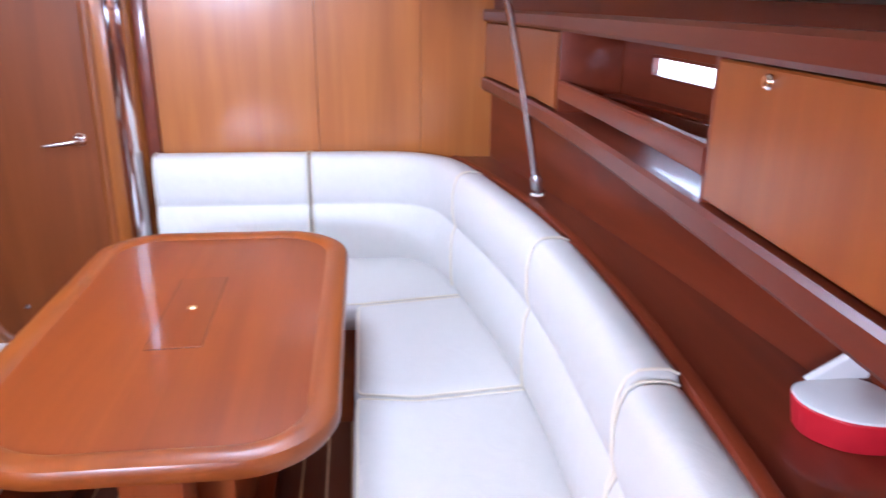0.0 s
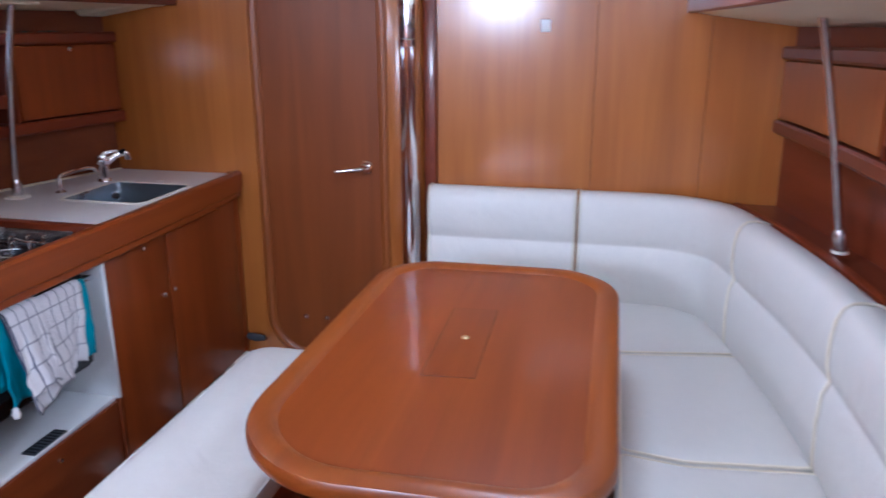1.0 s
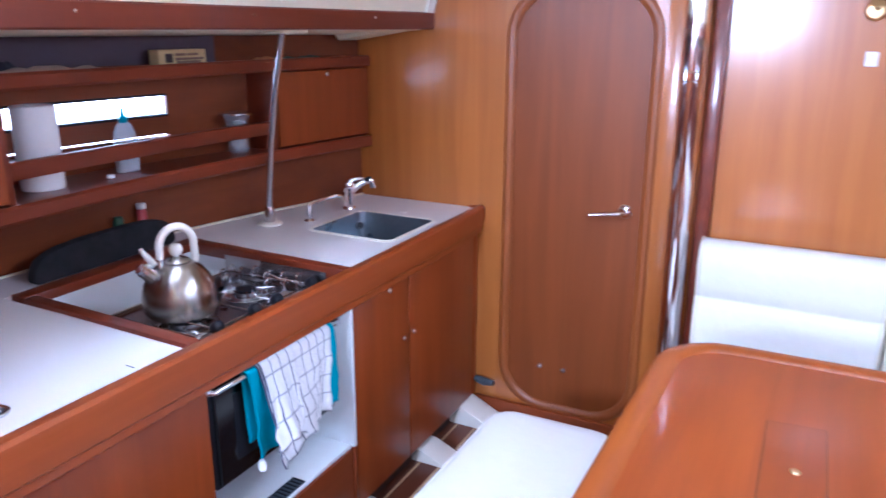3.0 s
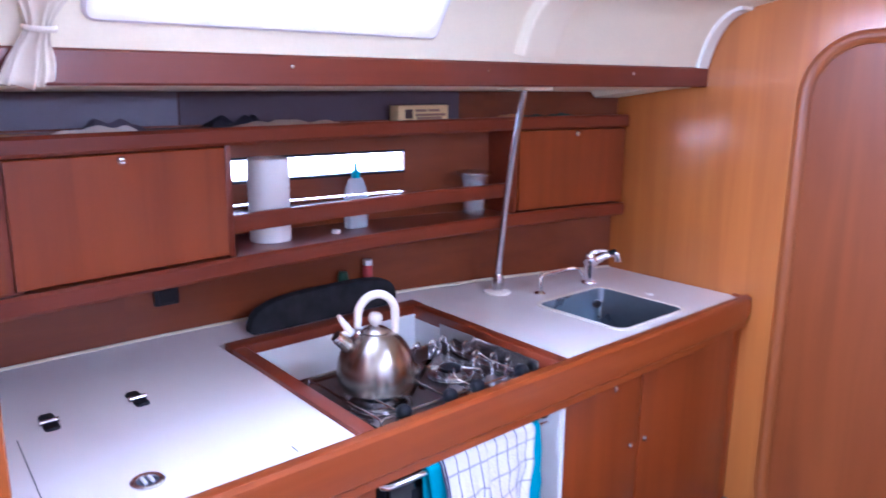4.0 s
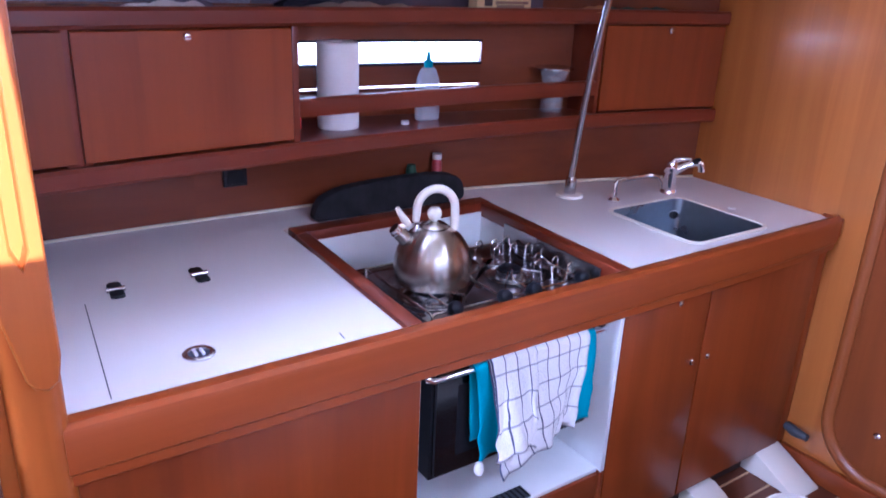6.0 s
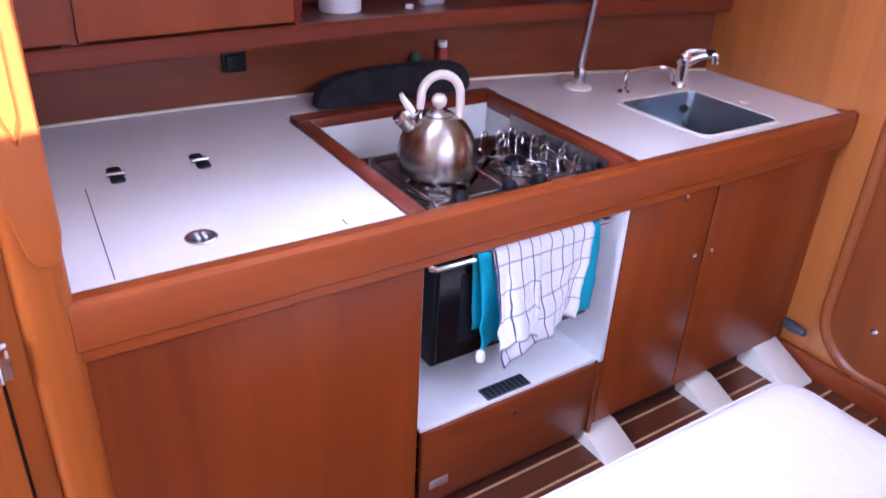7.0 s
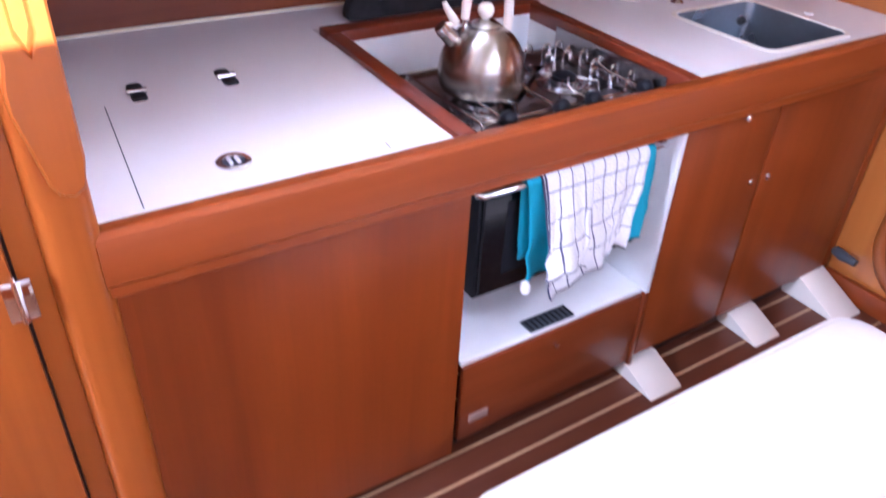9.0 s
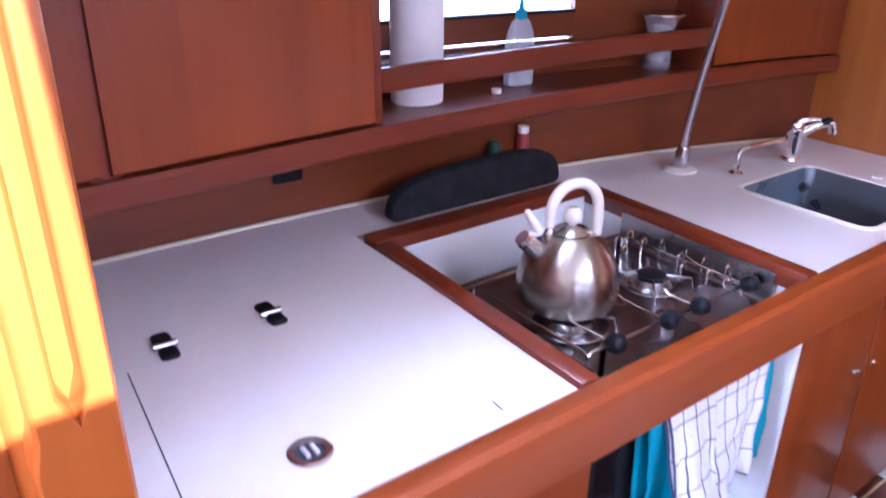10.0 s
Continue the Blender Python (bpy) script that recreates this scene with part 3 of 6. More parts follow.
def deck_edge(name, fn, hull, sign, z0, dz, face):
    ob = tagged(new(name, None), "mahogany fascia board under the coachroof side", "trim", kind="structure")
    bm = bmesh.new()
    y_from = YA + 0.02 if sign < 0 else YR
    sweep(bm, along(fn, y_from, YB - 0.003, 24), box_profile(-0.012, 0.012, z0, z0 + dz, 0.005))
    part("board", bm, fascia_wood, ob)
    for ys in (0.62, 1.12, 1.69, 2.28):
        part("screw_cap", lathe(bmesh.new(), [(0, 0), (0.0045, 0), (0.004, 0.0015), (0, 0.002)], (fn(ys) - sign * 0.0122, ys, z0 + 0.040), 10, (-sign, 0, 0)), satin, ob)
    bm = bmesh.new()
    rows = []
    for k in range(25):
        y = y_from + (YB - 0.003 - y_from) * k / 24
        xa, xb = fn(y) + sign * 0.010, hull(y) + sign * 0.02
        xm = xa + (xb - xa) * 0.16
        drop = 0.022 if sign < 0 else 0.050
        rows.append([bm.verts.new(p) for p in ((xa, y, z0 + 0.004), (xm, y, z0 - 0.16 * drop), (xb, y, z0 - drop), (xb, y, z0 + 0.050), (xm, y, z0 + 0.030), (xa, y, z0 + 0.03))])
    for a, b in zip(rows, rows[1:]):
        for i in range(6):
            bm.faces.new((a[i], a[(i + 1) % 6], b[(i + 1) % 6], b[i]))
    bm.faces.new(rows[0])
    bm.faces.new(rows[-1][::-1])
    part("underside", bm, cream, ob, "cream deckhead under the side deck")
    return ob


bm = bmesh.new()
slab(bm, [(-1.838, 1.586), (-2.18, 1.592), (-2.18, 1.562), (-2.155, 1.538)], [(0.004, YB - 0.15), (0, YB - 0.14), (0, YB - 0.004)], lambda u, v, w: (u, w, v))
tagged(part("deck_gusset", bm, cream_trim), "pale wedge under the side deck at the bulkhead", "moulding")
deck_edge("trim_port", fascia_p, port_hull, -1, 1.580, 0.064, 1)
deck_edge("trim_starboard", fascia_s, star_hull, 1, 1.540, 0.064, -1)


def roof_curve(length, steps=62):
    """Section of the coachroof side: it rises steeply and rolls over into the headliner."""
    pts = [(0.0, 0.0)]
    for k in range(steps):
        th = radians(15 + 75 * ((k + 0.5) / steps) ** 2.1)
        pts.append((pts[-1][0] + length / steps * math.sin(th), pts[-1][1] + length / steps * math.cos(th)))
    return pts


ROOF_L = 0.262
ROOF = roof_curve(ROOF_L)


def roof_side(name, fn, sign, z0, win, label):
    """The cream coachroof side, leaning inwards, with a long window through it."""
    ob = tagged(new(name, None), label, "wall", kind="structure")
    steps, curve = len(ROOF) - 1, ROOF

    def place(u, v, w):
        # u along the boat, v up the curve, w outwards
        f = max(0.0, min(0.99999, v / ROOF_L)) * steps
        i = min(int(f), steps - 1)
        (xa, za), (xb, zb) = curve[i], curve[i + 1]
        d = (xb - xa, zb - za)
        ln = math.hypot(*d)
        px, pz = xa + d[0] * (f - i), za + d[1] * (f - i)
        return (fn(u) - sign * (0.004 + px) + sign * w * d[1] / ln, u, z0 + pz + w * d[0] / ln)

    u0, u1, v0, v1 = win
    bm = bmesh.new()
    y_from = YA + 0.02 if sign < 0 else YR
    hole_ = rounded(u0, u1, v0, v1, 0.009, 5)
    mid0, mid1 = u0 - 0.05, u1 + 0.05
    va, vb = v0 - 0.024, v1 + 0.024
    holed(bm, (mid0, mid1, va, vb), hole_, place, 0.0, 0.03)
    for a, b, c, d in ((y_from, mid0, 0.0, ROOF_L), (mid1, YB - 0.002, 0.0, ROOF_L), (mid0, mid1, 0.0, va), (mid0, mid1, vb, ROOF_L)):
        rows = []
        m = max(2, int((d - c) / 0.018))
        ring_vw = [(c + (d - c) * i / m, 0.0) for i in range(m + 1)] + [(d - (d - c) * i / m, 0.03) for i in range(m + 1)]
        for k in range(9):
            u = a + (b - a) * k / 8
            rows.append([bm.verts.new(place(u, v, w)) for v, w in ring_vw])
        for r, s in zip(rows, rows[1:]):
            for i in range(len(r)):
                bm.faces.new((r[i], r[(i + 1) % len(r)], s[(i + 1) % len(r)], s[i]))
        bm.faces.new(rows[0])
        bm.faces.new(rows[-1][::-1])
    part("side", bm, cream, ob, angle=30)
    wname = "window_3" if sign < 0 else "window_4"
    wob = tagged(new(wname, None), "long coachroof window blown out with daylight", "window", kind="structure")
    bm = bmesh.new()
    outer_ = rounded(u0 - 0.030, u1 + 0.030, v0 - 0.030, v1 + 0.030, 0.022, 5)
    rings = [inset(hole_, 0.002), inset(hole_, 0.002), inset(hole_, -0.004), inset(outer_, 0.006), inset(outer_, 0.001), outer_]
    ws = [0.02, -0.004, -0.008, -0.010, -0.006, 0.001]
    vv = [[bm.verts.new(place(u, v, w)) for u, v in r] for r, w in zip(rings, ws)]
    for a, b in zip(vv, vv[1:]):
        for k in range(len(a)):
            j = (k + 1) % len(a)
            bm.faces.new((a[k], a[j], b[j], b[k]))
    part("frame", bm, window_trim, wob)
    bm = bmesh.new()
    slab(bm, inset(hole_, -0.002), [(0, 0.014), (0, 0.019)], place)
    part("pane", bm, glass, wob).visible_shadow = False
    bm = bmesh.new()
    slab(bm, inset(hole_, -0.02), [(0, 0.034), (0, 0.038)], place)
    part("daylight", bm, outside, wob)
    return place


place_port = roof_side("wall_coachroof_port", fascia_p, -1, 1.640, (0.735, 1.478, 0.082, 0.166), "cream coachroof side above the galley")
# the window on this side is out of view, mirrored from port
place_star = roof_side("wall_coachroof_starboard", fascia_s, 1, 1.602, (0.20, 1.30, 0.082, 0.166), "cream coachroof side above the settee")

# cream arch trim along the bulkhead, and the moulded block beside the window
for place_fn, nm in ((place_port, "trim_arch_port"), (place_star, "trim_arch_starboard")):
    bm = bmesh.new()
    rows = [[bm.verts.new(place_fn(u, v, w)) for u, w in ((YB - 0.062, 0.001), (YB - 0.056, -0.010), (YB - 0.012, -0.012), (YB - 0.004, -0.006), (YB - 0.004, 0.001))] for v in [0.004 + (ROOF_L - 0.010) * k / 20 for k in range(21)]]
    for r, q in zip(rows, rows[1:]):
        for i in range(5):
            bm.faces.new((r[i], r[(i + 1) % 5], q[(i + 1) % 5], q[i]))
    bm.faces.new(rows[0])
    bm.faces.new(rows[-1][::-1])
    tagged(part(nm, bm, white_trim), "pale edge trim where coachroof meets bulkhead", "trim", kind="structure")
bm = bmesh.new()
rows = [[bm.verts.new(place_port(u, v, w)) for u, w in ((1.780, 0.001), (1.790, -0.024), (1.796, -0.027), (1.906, -0.027), (1.912, -0.024), (1.922, 0.001))] for v in [0.026 + (ROOF_L - 0.030) * k / 16 for k in range(17)]]
for r, q in zip(rows, rows[1:]):
    for i in range(6):
        bm.faces.new((r[i], r[(i + 1) % 6], q[(i + 1) % 6], q[i]))
bm.faces.new(rows[0])
bm.faces.new(rows[-1][::-1])
tagged(part("roof_stiffener", bm, cream_trim, angle=25), "cream moulded stiffener on the coachroof side", "moulding")

ceil = bmesh.new()
CZ = 1.905


def ceiling_plate(bm, x0, x1, y0, y1):
    bx(bm, x0, x1, y0, y1, CZ, CZ + 0.03, 0)


# unseen hatch, added where its light suits the settee
ADDED_HATCH = (-0.42, -0.08, 1.38, 1.74)
# slide opening out of view, cut so its edges bound the sun patch
COMP = (-1.072, -0.605, -0.06, 0.436)
xs0, xs1 = -1.68, 0.05
ceiling_plate(ceil, xs0, ADDED_HATCH[0], COMP[3], YB)
ceiling_plate(ceil, ADDED_HATCH[1], xs1, COMP[3], YB)
ceiling_plate(ceil, ADDED_HATCH[0], ADDED_HATCH[1], ADDED_HATCH[3], YB)
ceiling_plate(ceil, ADDED_HATCH[0], ADDED_HATCH[1], COMP[3], ADDED_HATCH[2])
ceiling_plate(ceil, xs0, COMP[0], YR, COMP[3])
ceiling_plate(ceil, COMP[1], xs1, YR, COMP[3])
ceiling_plate(ceil, COMP[0], COMP[1], YR, COMP[2])
# the headliner falls slightly towards the coachroof sides
for fn_, sg, zt, xe in ((fascia_p, 1, 1.640 + ROOF[-1][1], -1.30), (fascia_s, -1, 1.602 + ROOF[-1][1], -0.045)):
    rows = []
    for k in range(13):
        y = (YA + 0.02 if sg > 0 else YR) + (YB - 0.004 - (YA + 0.02 if sg > 0 else YR)) * k / 12
        xa = fn_(y) + sg * (0.002 + ROOF[-1][0])
        rows.append([ceil.verts.new(p) for p in ((xa, y, zt), (xa, y, zt + 0.02), (xe, y, CZ + 0.004), (xe, y, CZ - 0.002))])
    for r, q in zip(rows, rows[1:]):
        for i in range(4):
            ceil.faces.new((r[i], r[(i + 1) % 4], q[(i + 1) % 4], q[i]))
    ceil.faces.new(rows[0])
    ceil.faces.new(rows[-1][::-1])
tagged(part("ceiling", ceil, cream, smooth=False), "cream headliner with an added hatch and the companionway slide", "ceiling", kind="structure")
# unseen wall, added to shut out the sky; its opening holds the washboard light
aft = tagged(new("wall_aft", None), "plain varnished wall, out of view, closing the saloon", "wall", kind="structure")
OPEN = (-1.42, -0.80, 1.56, 1.895)
for a, b, c, d in ((-2.62, OPEN[0], 0.0, 1.95), (OPEN[1], 0.95, 0.0, 1.95), (OPEN[0], OPEN[1], 0.0, OPEN[2]), (OPEN[0], OPEN[1], OPEN[3], 1.95)):
    part("panel", one_box(a, b, YR - 0.03, YR, c, d, 0), red_z, aft)
hatch = tagged(new("window_5", None), "added deck hatch, out of view, with milky acrylic pane to light the settee", "window", kind="structure")
part("pane", one_box(ADDED_HATCH[0] - 0.02, ADDED_HATCH[1] + 0.02, ADDED_HATCH[2] - 0.02, ADDED_HATCH[3] + 0.02, 1.908, 1.918, 0), white_plastic, hatch)
for a, b, c, d in ((ADDED_HATCH[0] - 0.03, ADDED_HATCH[0], ADDED_HATCH[2] - 0.03, ADDED_HATCH[3] + 0.03), (ADDED_HATCH[1], ADDED_HATCH[1] + 0.03, ADDED_HATCH[2] - 0.03, ADDED_HATCH[3] + 0.03), (ADDED_HATCH[0], ADDED_HATCH[1], ADDED_HATCH[2] - 0.03, ADDED_HATCH[2]), (ADDED_HATCH[0], ADDED_HATCH[1], ADDED_HATCH[3], ADDED_HATCH[3] + 0.03)):
    part("frame", one_box(a, b, c, d, 1.897, 1.945, 0), cream_trim, hatch)

# ---- partition, post and aft cabin door beside the galley ----
part_wall = tagged(new("wall_partition", None), "varnished partition at the end of the galley", "wall", kind="structure")
part("panel", one_box(-2.56, -1.62, YA - 0.045, YA - 0.002, 0.0, 1.64, 0.002), red_z, part_wall)
bm = bmesh.new()
slab(bm, rounded(-1.625, -1.530, 0.382, 0.460, 0.022, 5), [(0, 0.0), (0, 1.90)])
post = tagged(part("grab_post", bm, post_wood), "varnished post with a hand grip beside the galley", "post")
bm = bmesh.new()
slab(bm, [(0.420, 1.006), (0.438, 1.000), (0.454, 1.012), (0.460, 1.05), (0.460, 1.90), (0.438, 1.90), (0.438, 1.21), (0.430, 1.185), (0.420, 1.21), (0.420, 1.90), (0.398, 1.90), (0.398, 1.18), (0.392, 1.15), (0.392, 1.12), (0.412, 1.02)],
     [(0.004, -1.490), (0.001, -1.493), (0, -1.498), (0, -1.532)], lambda u, v, w: (w, u, v))
part("hand_grip", bm, post_wood, post, "slotted rounded hand grip on the post")
adoor = tagged(new("door_2", None), "varnished aft cabin door standing shut", "door", kind="structure")
part("leaf", one_box(-1.565, -1.530, -0.36, 0.340, 0.05, 1.78, 0.003), post_wood, adoor)
part("jamb", one_box(-1.60, -1.560, 0.3405, 0.3445, 0.0, 1.90, 0), joint_shade, adoor)
part("frame", one_box(-1.60, -1.552, 0.3445, 0.386, 0.0, 1.90, 0.002), post_wood, adoor)
part("side_panel", one_box(-1.60, -1.53, YR, -0.364, 0.0, 1.90, 0.002), honey_z, adoor)
part("head", one_box(-1.60, -1.53, -0.364, 0.3445, 1.785, 1.90, 0.002), honey_z, adoor)
for z in (0.845, 0.176):
    bm = bmesh.new()
    tube(bm, [(-1.527, 0.341, z - 0.035), (-1.527, 0.341, z + 0.035)], 0.0055, 10)
    bx(bm, -1.530, -1.5275, 0.322, 0.360, z - 0.033, z + 0.033, 0.001)
    part("hinge", bm, chrome, adoor)

# ---- galley: base units ----
FX = -1.577  # front of the doors at the partition


def galley_part(name, bm, mat, parent=None, label="", **k):
    return part(name, slant(bm), mat, parent, label, **k)


fridge = thing("fridge_cabinet", (-2.0, 0.76, 0), "plain mahogany front panel below the fridge top", "cabinet")
galley_part("front_panel", slab(bmesh.new(), [(YA + 0.004, 0.815), (YA + 0.004, 0.075), (1.120, 0.028), (1.120, 0.815)], [(0, FX - 0.018), (0, FX - 0.002), (0.002, FX)], lambda u, v, w: (w, u, v)), red_z, fridge, smooth=False)
galley_part("body", one_box(-2.40, FX - 0.020, YA + 0.004, 1.118, 0.125, 0.860, 0), joint_shade, fridge)
# plinths are near-black: the toe-kick shade is put into their colour
galley_part("plinth", one_box(FX - 0.060, FX - 0.045, YA + 0.004, 1.120, 0.0, 0.120, 0), joint_shade, fridge)

nook = thing("cooker_bay", (-1.9, 1.38, 0), "white-lined bay under the cooker with a mahogany flap", "cabinet")
galley_part("side_liner", one_box(-2.30, FX - 0.022, 1.122, 1.134, 0.308, 0.868, 0.001), white_in, nook)
galley_part("side_liner", one_box(-2.30, FX + 0.000, 1.716, 1.730, 0.308, 0.868, 0.001), white_in, nook)
galley_part("flap_post", one_box(FX - 0.030, FX + 0.002, 1.715, 1.729, 0.050, 0.3075, 0.003), flap_wood, nook)
galley_part("back_liner", one_box(-2.31, -2.298, 1.122, 1.730, 0.10, 0.868, 0.001), white_in, nook)
galley_part("shelf", one_box(-2.298, FX - 0.012, 1.135, 1.715, 0.302, 0.316, 0.003), white_in, nook)
flap = galley_part("flap", one_box(FX - 0.022, FX - 0.004, 1.136, 1.714, 0.058, 0.302, 0.006), flap_wood, nook, "mahogany drop flap")
galley_part("knob", lathe(bmesh.new(), [(0, 0), (0.006, 0), (0.007, 0.008), (0.0, 0.011)], (FX - 0.004, 1.419, 0.255), 12, (1, 0, 0)), chrome, flap)
galley_part("label_plate", one_box(FX - 0.005, FX - 0.0025, 1.165, 1.222, 0.110, 0.137, 0.001), plain("plate_brown", (0.30, 0.20, 0.16), 0.4), flap, "small maker's plate with worn face")
galley_part("vent_grille", one_box(FX - 0.060, FX - 0.014, 1.340, 1.480, 0.3165, 0.3205, 0.001), rubber, nook, "dark grey vent grille in the bay floor")
for k in range(9):
    galley_part("grille_bar", one_box(FX - 0.058, FX - 0.016, 1.347 + 0.0155 * k, 1.353 + 0.0155 * k, 0.3205, 0.3228, 0.0008, 1), black, nook)
galley_part("plinth", one_box(FX - 0.060, FX - 0.045, 1.122, 1.730, 0.0, 0.099, 0), joint_shade, nook)

sinkcab = thing("sink_cabinet", (-1.95, 2.1, 0), "two-door mahogany cupboard under the sink", "cabinet")
galley_part("body", one_box(-2.18, FX - 0.020, 1.732, YB - 0.004, 0.105, 0.660, 0), joint_shade, sinkcab)
d1 = galley_part("door", one_box(FX - 0.018, FX, 1.733, 2.073, 0.080, 0.815, 0.003), red_z, sinkcab)
d2 = galley_part("door", one_box(FX - 0.018, FX, 2.079, 2.605, 0.080, 0.815, 0.003), red_z, sinkcab)
galley_part("filler", one_box(FX - 0.020, FX - 0.003, 2.608, YB - 0.004, 0.080, 0.815, 0.002), red_z, sinkcab)
galley_part("plinth", one_box(FX - 0.060, FX - 0.045, 1.732, YB - 0.004, 0.0, 0.079, 0), joint_shade, sinkcab)
for d, y, z in ((d1, 1.945, 0.763), (d1, 2.036, 0.561), (d2, 2.107, 0.561)):
    galley_part("catch_button", lathe(bmesh.new(), [(0, 0), (0.0095, 0), (0.0095, 0.003), (0.006, 0.006), (0.0, 0.007)], (FX, y, z), 14, (1, 0, 0)), chrome, d)

# worktop front rail
XI = -1.581  # its inner edge
bm = bmesh.new()
rows = []
for y in [YA + 0.004 + (2.640 - YA - 0.004) * k / 12 for k in range(13)]:
    xi = XI + front(y)
    bk = front(y) - 0.020 * max(0.0, (y - 2.1) / 0.515) ** 2
    rows.append([bm.verts.new((x, y, z)) for x, z in ((FX + 0.001 + front(y), 0.800), (-1.541 + bk, 0.797), (-1.536 + bk, 0.801), (-1.536 + bk, 0.820), (-1.530 + bk, 0.826), (-1.529 + bk, 0.891), (-1.533 + bk, 0.904), (-1.542 + bk, 0.911), (xi + 0.012, 0.910), (xi, 0.901), (xi, 0.866), (FX + 0.001 + front(y), 0.866))])
for r, s in zip(rows, rows[1:]):
    for i in range(12):
        bm.faces.new((r[i], r[(i + 1) % 12], s[(i + 1) % 12], s[i]))
bm.faces.new(rows[0])
bm.faces.new(rows[-1][::-1])
rail = tagged(part("worktop_rail", bm, rail_wood), "rounded mahogany rail along the worktop front", "rail")
part("rail_end", one_box(-1.640, -1.572, 2.6405, YB - 0.004, 0.840, 0.903, 0.006), red_x, rail)

# worktop in two pieces
def top_xy(u, v, w):
    xf = XI + front(u)
    return (xf + v * (port_hull(u) + 0.004 - xf), u, w)


def to_uv(x, y):
    xf = XI + front(y)
    return (y, (x - xf) / (port_hull(y) + 0.004 - xf))


bm = bmesh.new()
ys = [YA + 0.003 + (1.098 - YA - 0.003) * k / 6 for k in range(7)]
for w_pair in ((0.868, CT),):
    rows = [[bm.verts.new(top_xy(y, v, w)) for v, w in ((0, 0.868), (0, CT - 0.001), (0.002, CT), (1, CT), (1, 0.868))] for y in ys]
    for a, b in zip(rows, rows[1:]):
        for i in range(5):
            bm.faces.new((a[i], a[(i + 1) % 5], b[(i + 1) % 5], b[i]))
    bm.faces.new(rows[0])
    bm.faces.new(rows[-1][::-1])
worktop = tagged(part("fridge_worktop", bm, laminate, smooth=False), "white laminate worktop with a fridge lid let in", "worktop")

SINK = (-1.988, -1.652, 2.048, 2.378)
sink_xy = rounded(SINK[0], SINK[1], SINK[2], SINK[3], 0.034, 6)
hole = [to_uv(x, y) for x, y in sink_xy][::-1]
bm = bmesh.new()
holed(bm, (1.741, YB - 0.003, 0.0, 1.0), hole, top_xy, 0.868, CT)
rows = [[bm.verts.new(top_xy(y, v, w)) for v, w in ((0.80, 0.868), (0.80, CT), (1, CT), (1, 0.868))] for y in (1.098, 1.25, 1.4, 1.55, 1.741)]
for a, b in zip(rows, rows[1:]):
    for i in range(4):
        bm.faces.new((a[i], a[(i + 1) % 4], b[(i + 1) % 4], b[i]))
tagged(part("sink_worktop", bm, laminate, smooth=False), "white laminate worktop round the sink", "worktop")
bm = bmesh.new()
sweep(bm, along(port_hull, YA + 0.004, YB - 0.004, 16, 0.004), box_profile(0.0, 0.010, CT - 0.002, CT + 0.006, 0.002))
tagged(part("worktop_upstand", bm, cream_trim), "cream sealing strip at the back of the worktop", "trim", kind="structure")
# sink rim and bowl
sink = thing("sink", (-1.82, 2.213, 0.75), "square stainless steel sink bowl with rounded corners", "sink")
bm = bmesh.new()
vv = [[bm.verts.new((x, y, z)) for x, y in inset(sink_xy, d)] for d, z in ((-0.012, CT + 0.0005), (-0.011, CT + 0.004), (0.0, CT + 0.005), (0.003, CT + 0.002))]
for a, b in zip(vv, vv[1:]):
    for k in range(len(a)):
        j = (k + 1) % len(a)
        bm.faces.new((a[k], a[j], b[j], b[k]))
part("rim", bm, ivory, sink, "pale sealing rim")
bm = bmesh.new()
vv = [[bm.verts.new((x, y, z)) for x, y in inset(sink_xy, d)] for d, z in ((0.003, CT + 0.002), (0.006, CT - 0.01), (0.014, CT - 0.12), (0.022, CT - 0.140), (0.045, CT - 0.148))]
for a, b in zip(vv, vv[1:]):
    for k in range(len(a)):
        j = (k + 1) % len(a)
        bm.faces.new((a[k], b[k], b[j], a[j]))
bm.faces.new(vv[-1])
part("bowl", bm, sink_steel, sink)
part("overflow", lathe(bmesh.new(), [(0, 0), (0.015, 0), (0.015, 0.003), (0.010, 0.004), (0.0, 0.002)], (-1.963, 2.333, CT - 0.045), 16, (0.7, -0.7, 0)), satin, sink)
part("drain", lathe(bmesh.new(), [(0, 0), (0.032, 0), (0.032, 0.003), (0.02, 0.003), (0.0, 0.001)], (-1.82, 2.213, CT - 0.148), 20), chrome, sink)
# mixer tap and hand pump
tap = thing("mixer_tap", (-2.053, 2.398, CT), "chrome mixer tap with lever and swivel spout", "tap")
bm = lathe(bmesh.new(), [(0, 0), (0.028, 0), (0.027, 0.006), (0.0225, 0.012), (0.0215, 0.068), (0.0215, 0.070), (0.0230, 0.073), (0.0230, 0.098), (0.019, 0.107), (0.0, 0.110)], (-2.053, 2.398, CT), 24)
part("body", bm, chrome, tap)
bm = bmesh.new()
tube(bm, [(-2.053, 2.398, CT + 0.062), (-2.040, 2.414, CT + 0.080), (-2.022, 2.436, CT + 0.097), (-2.008, 2.453, CT + 0.104), (-1.998, 2.465, CT + 0.105)], [0.0165, 0.0150, 0.0125, 0.0110, 0.0105], 14)
sp = part("spout", bm, chrome, tap)
bm = bmesh.new()
tube(bm, [(-2.000, 2.462, CT + 0.108), (-1.992, 2.472, CT + 0.106), (-1.989, 2.476, CT + 0.092), (-1.988, 2.477, CT + 0.078)], [0.012, 0.0145, 0.0145, 0.013], 12)
hd_ = part("spray_head", bm, chrome, sp)
bm = bmesh.new()
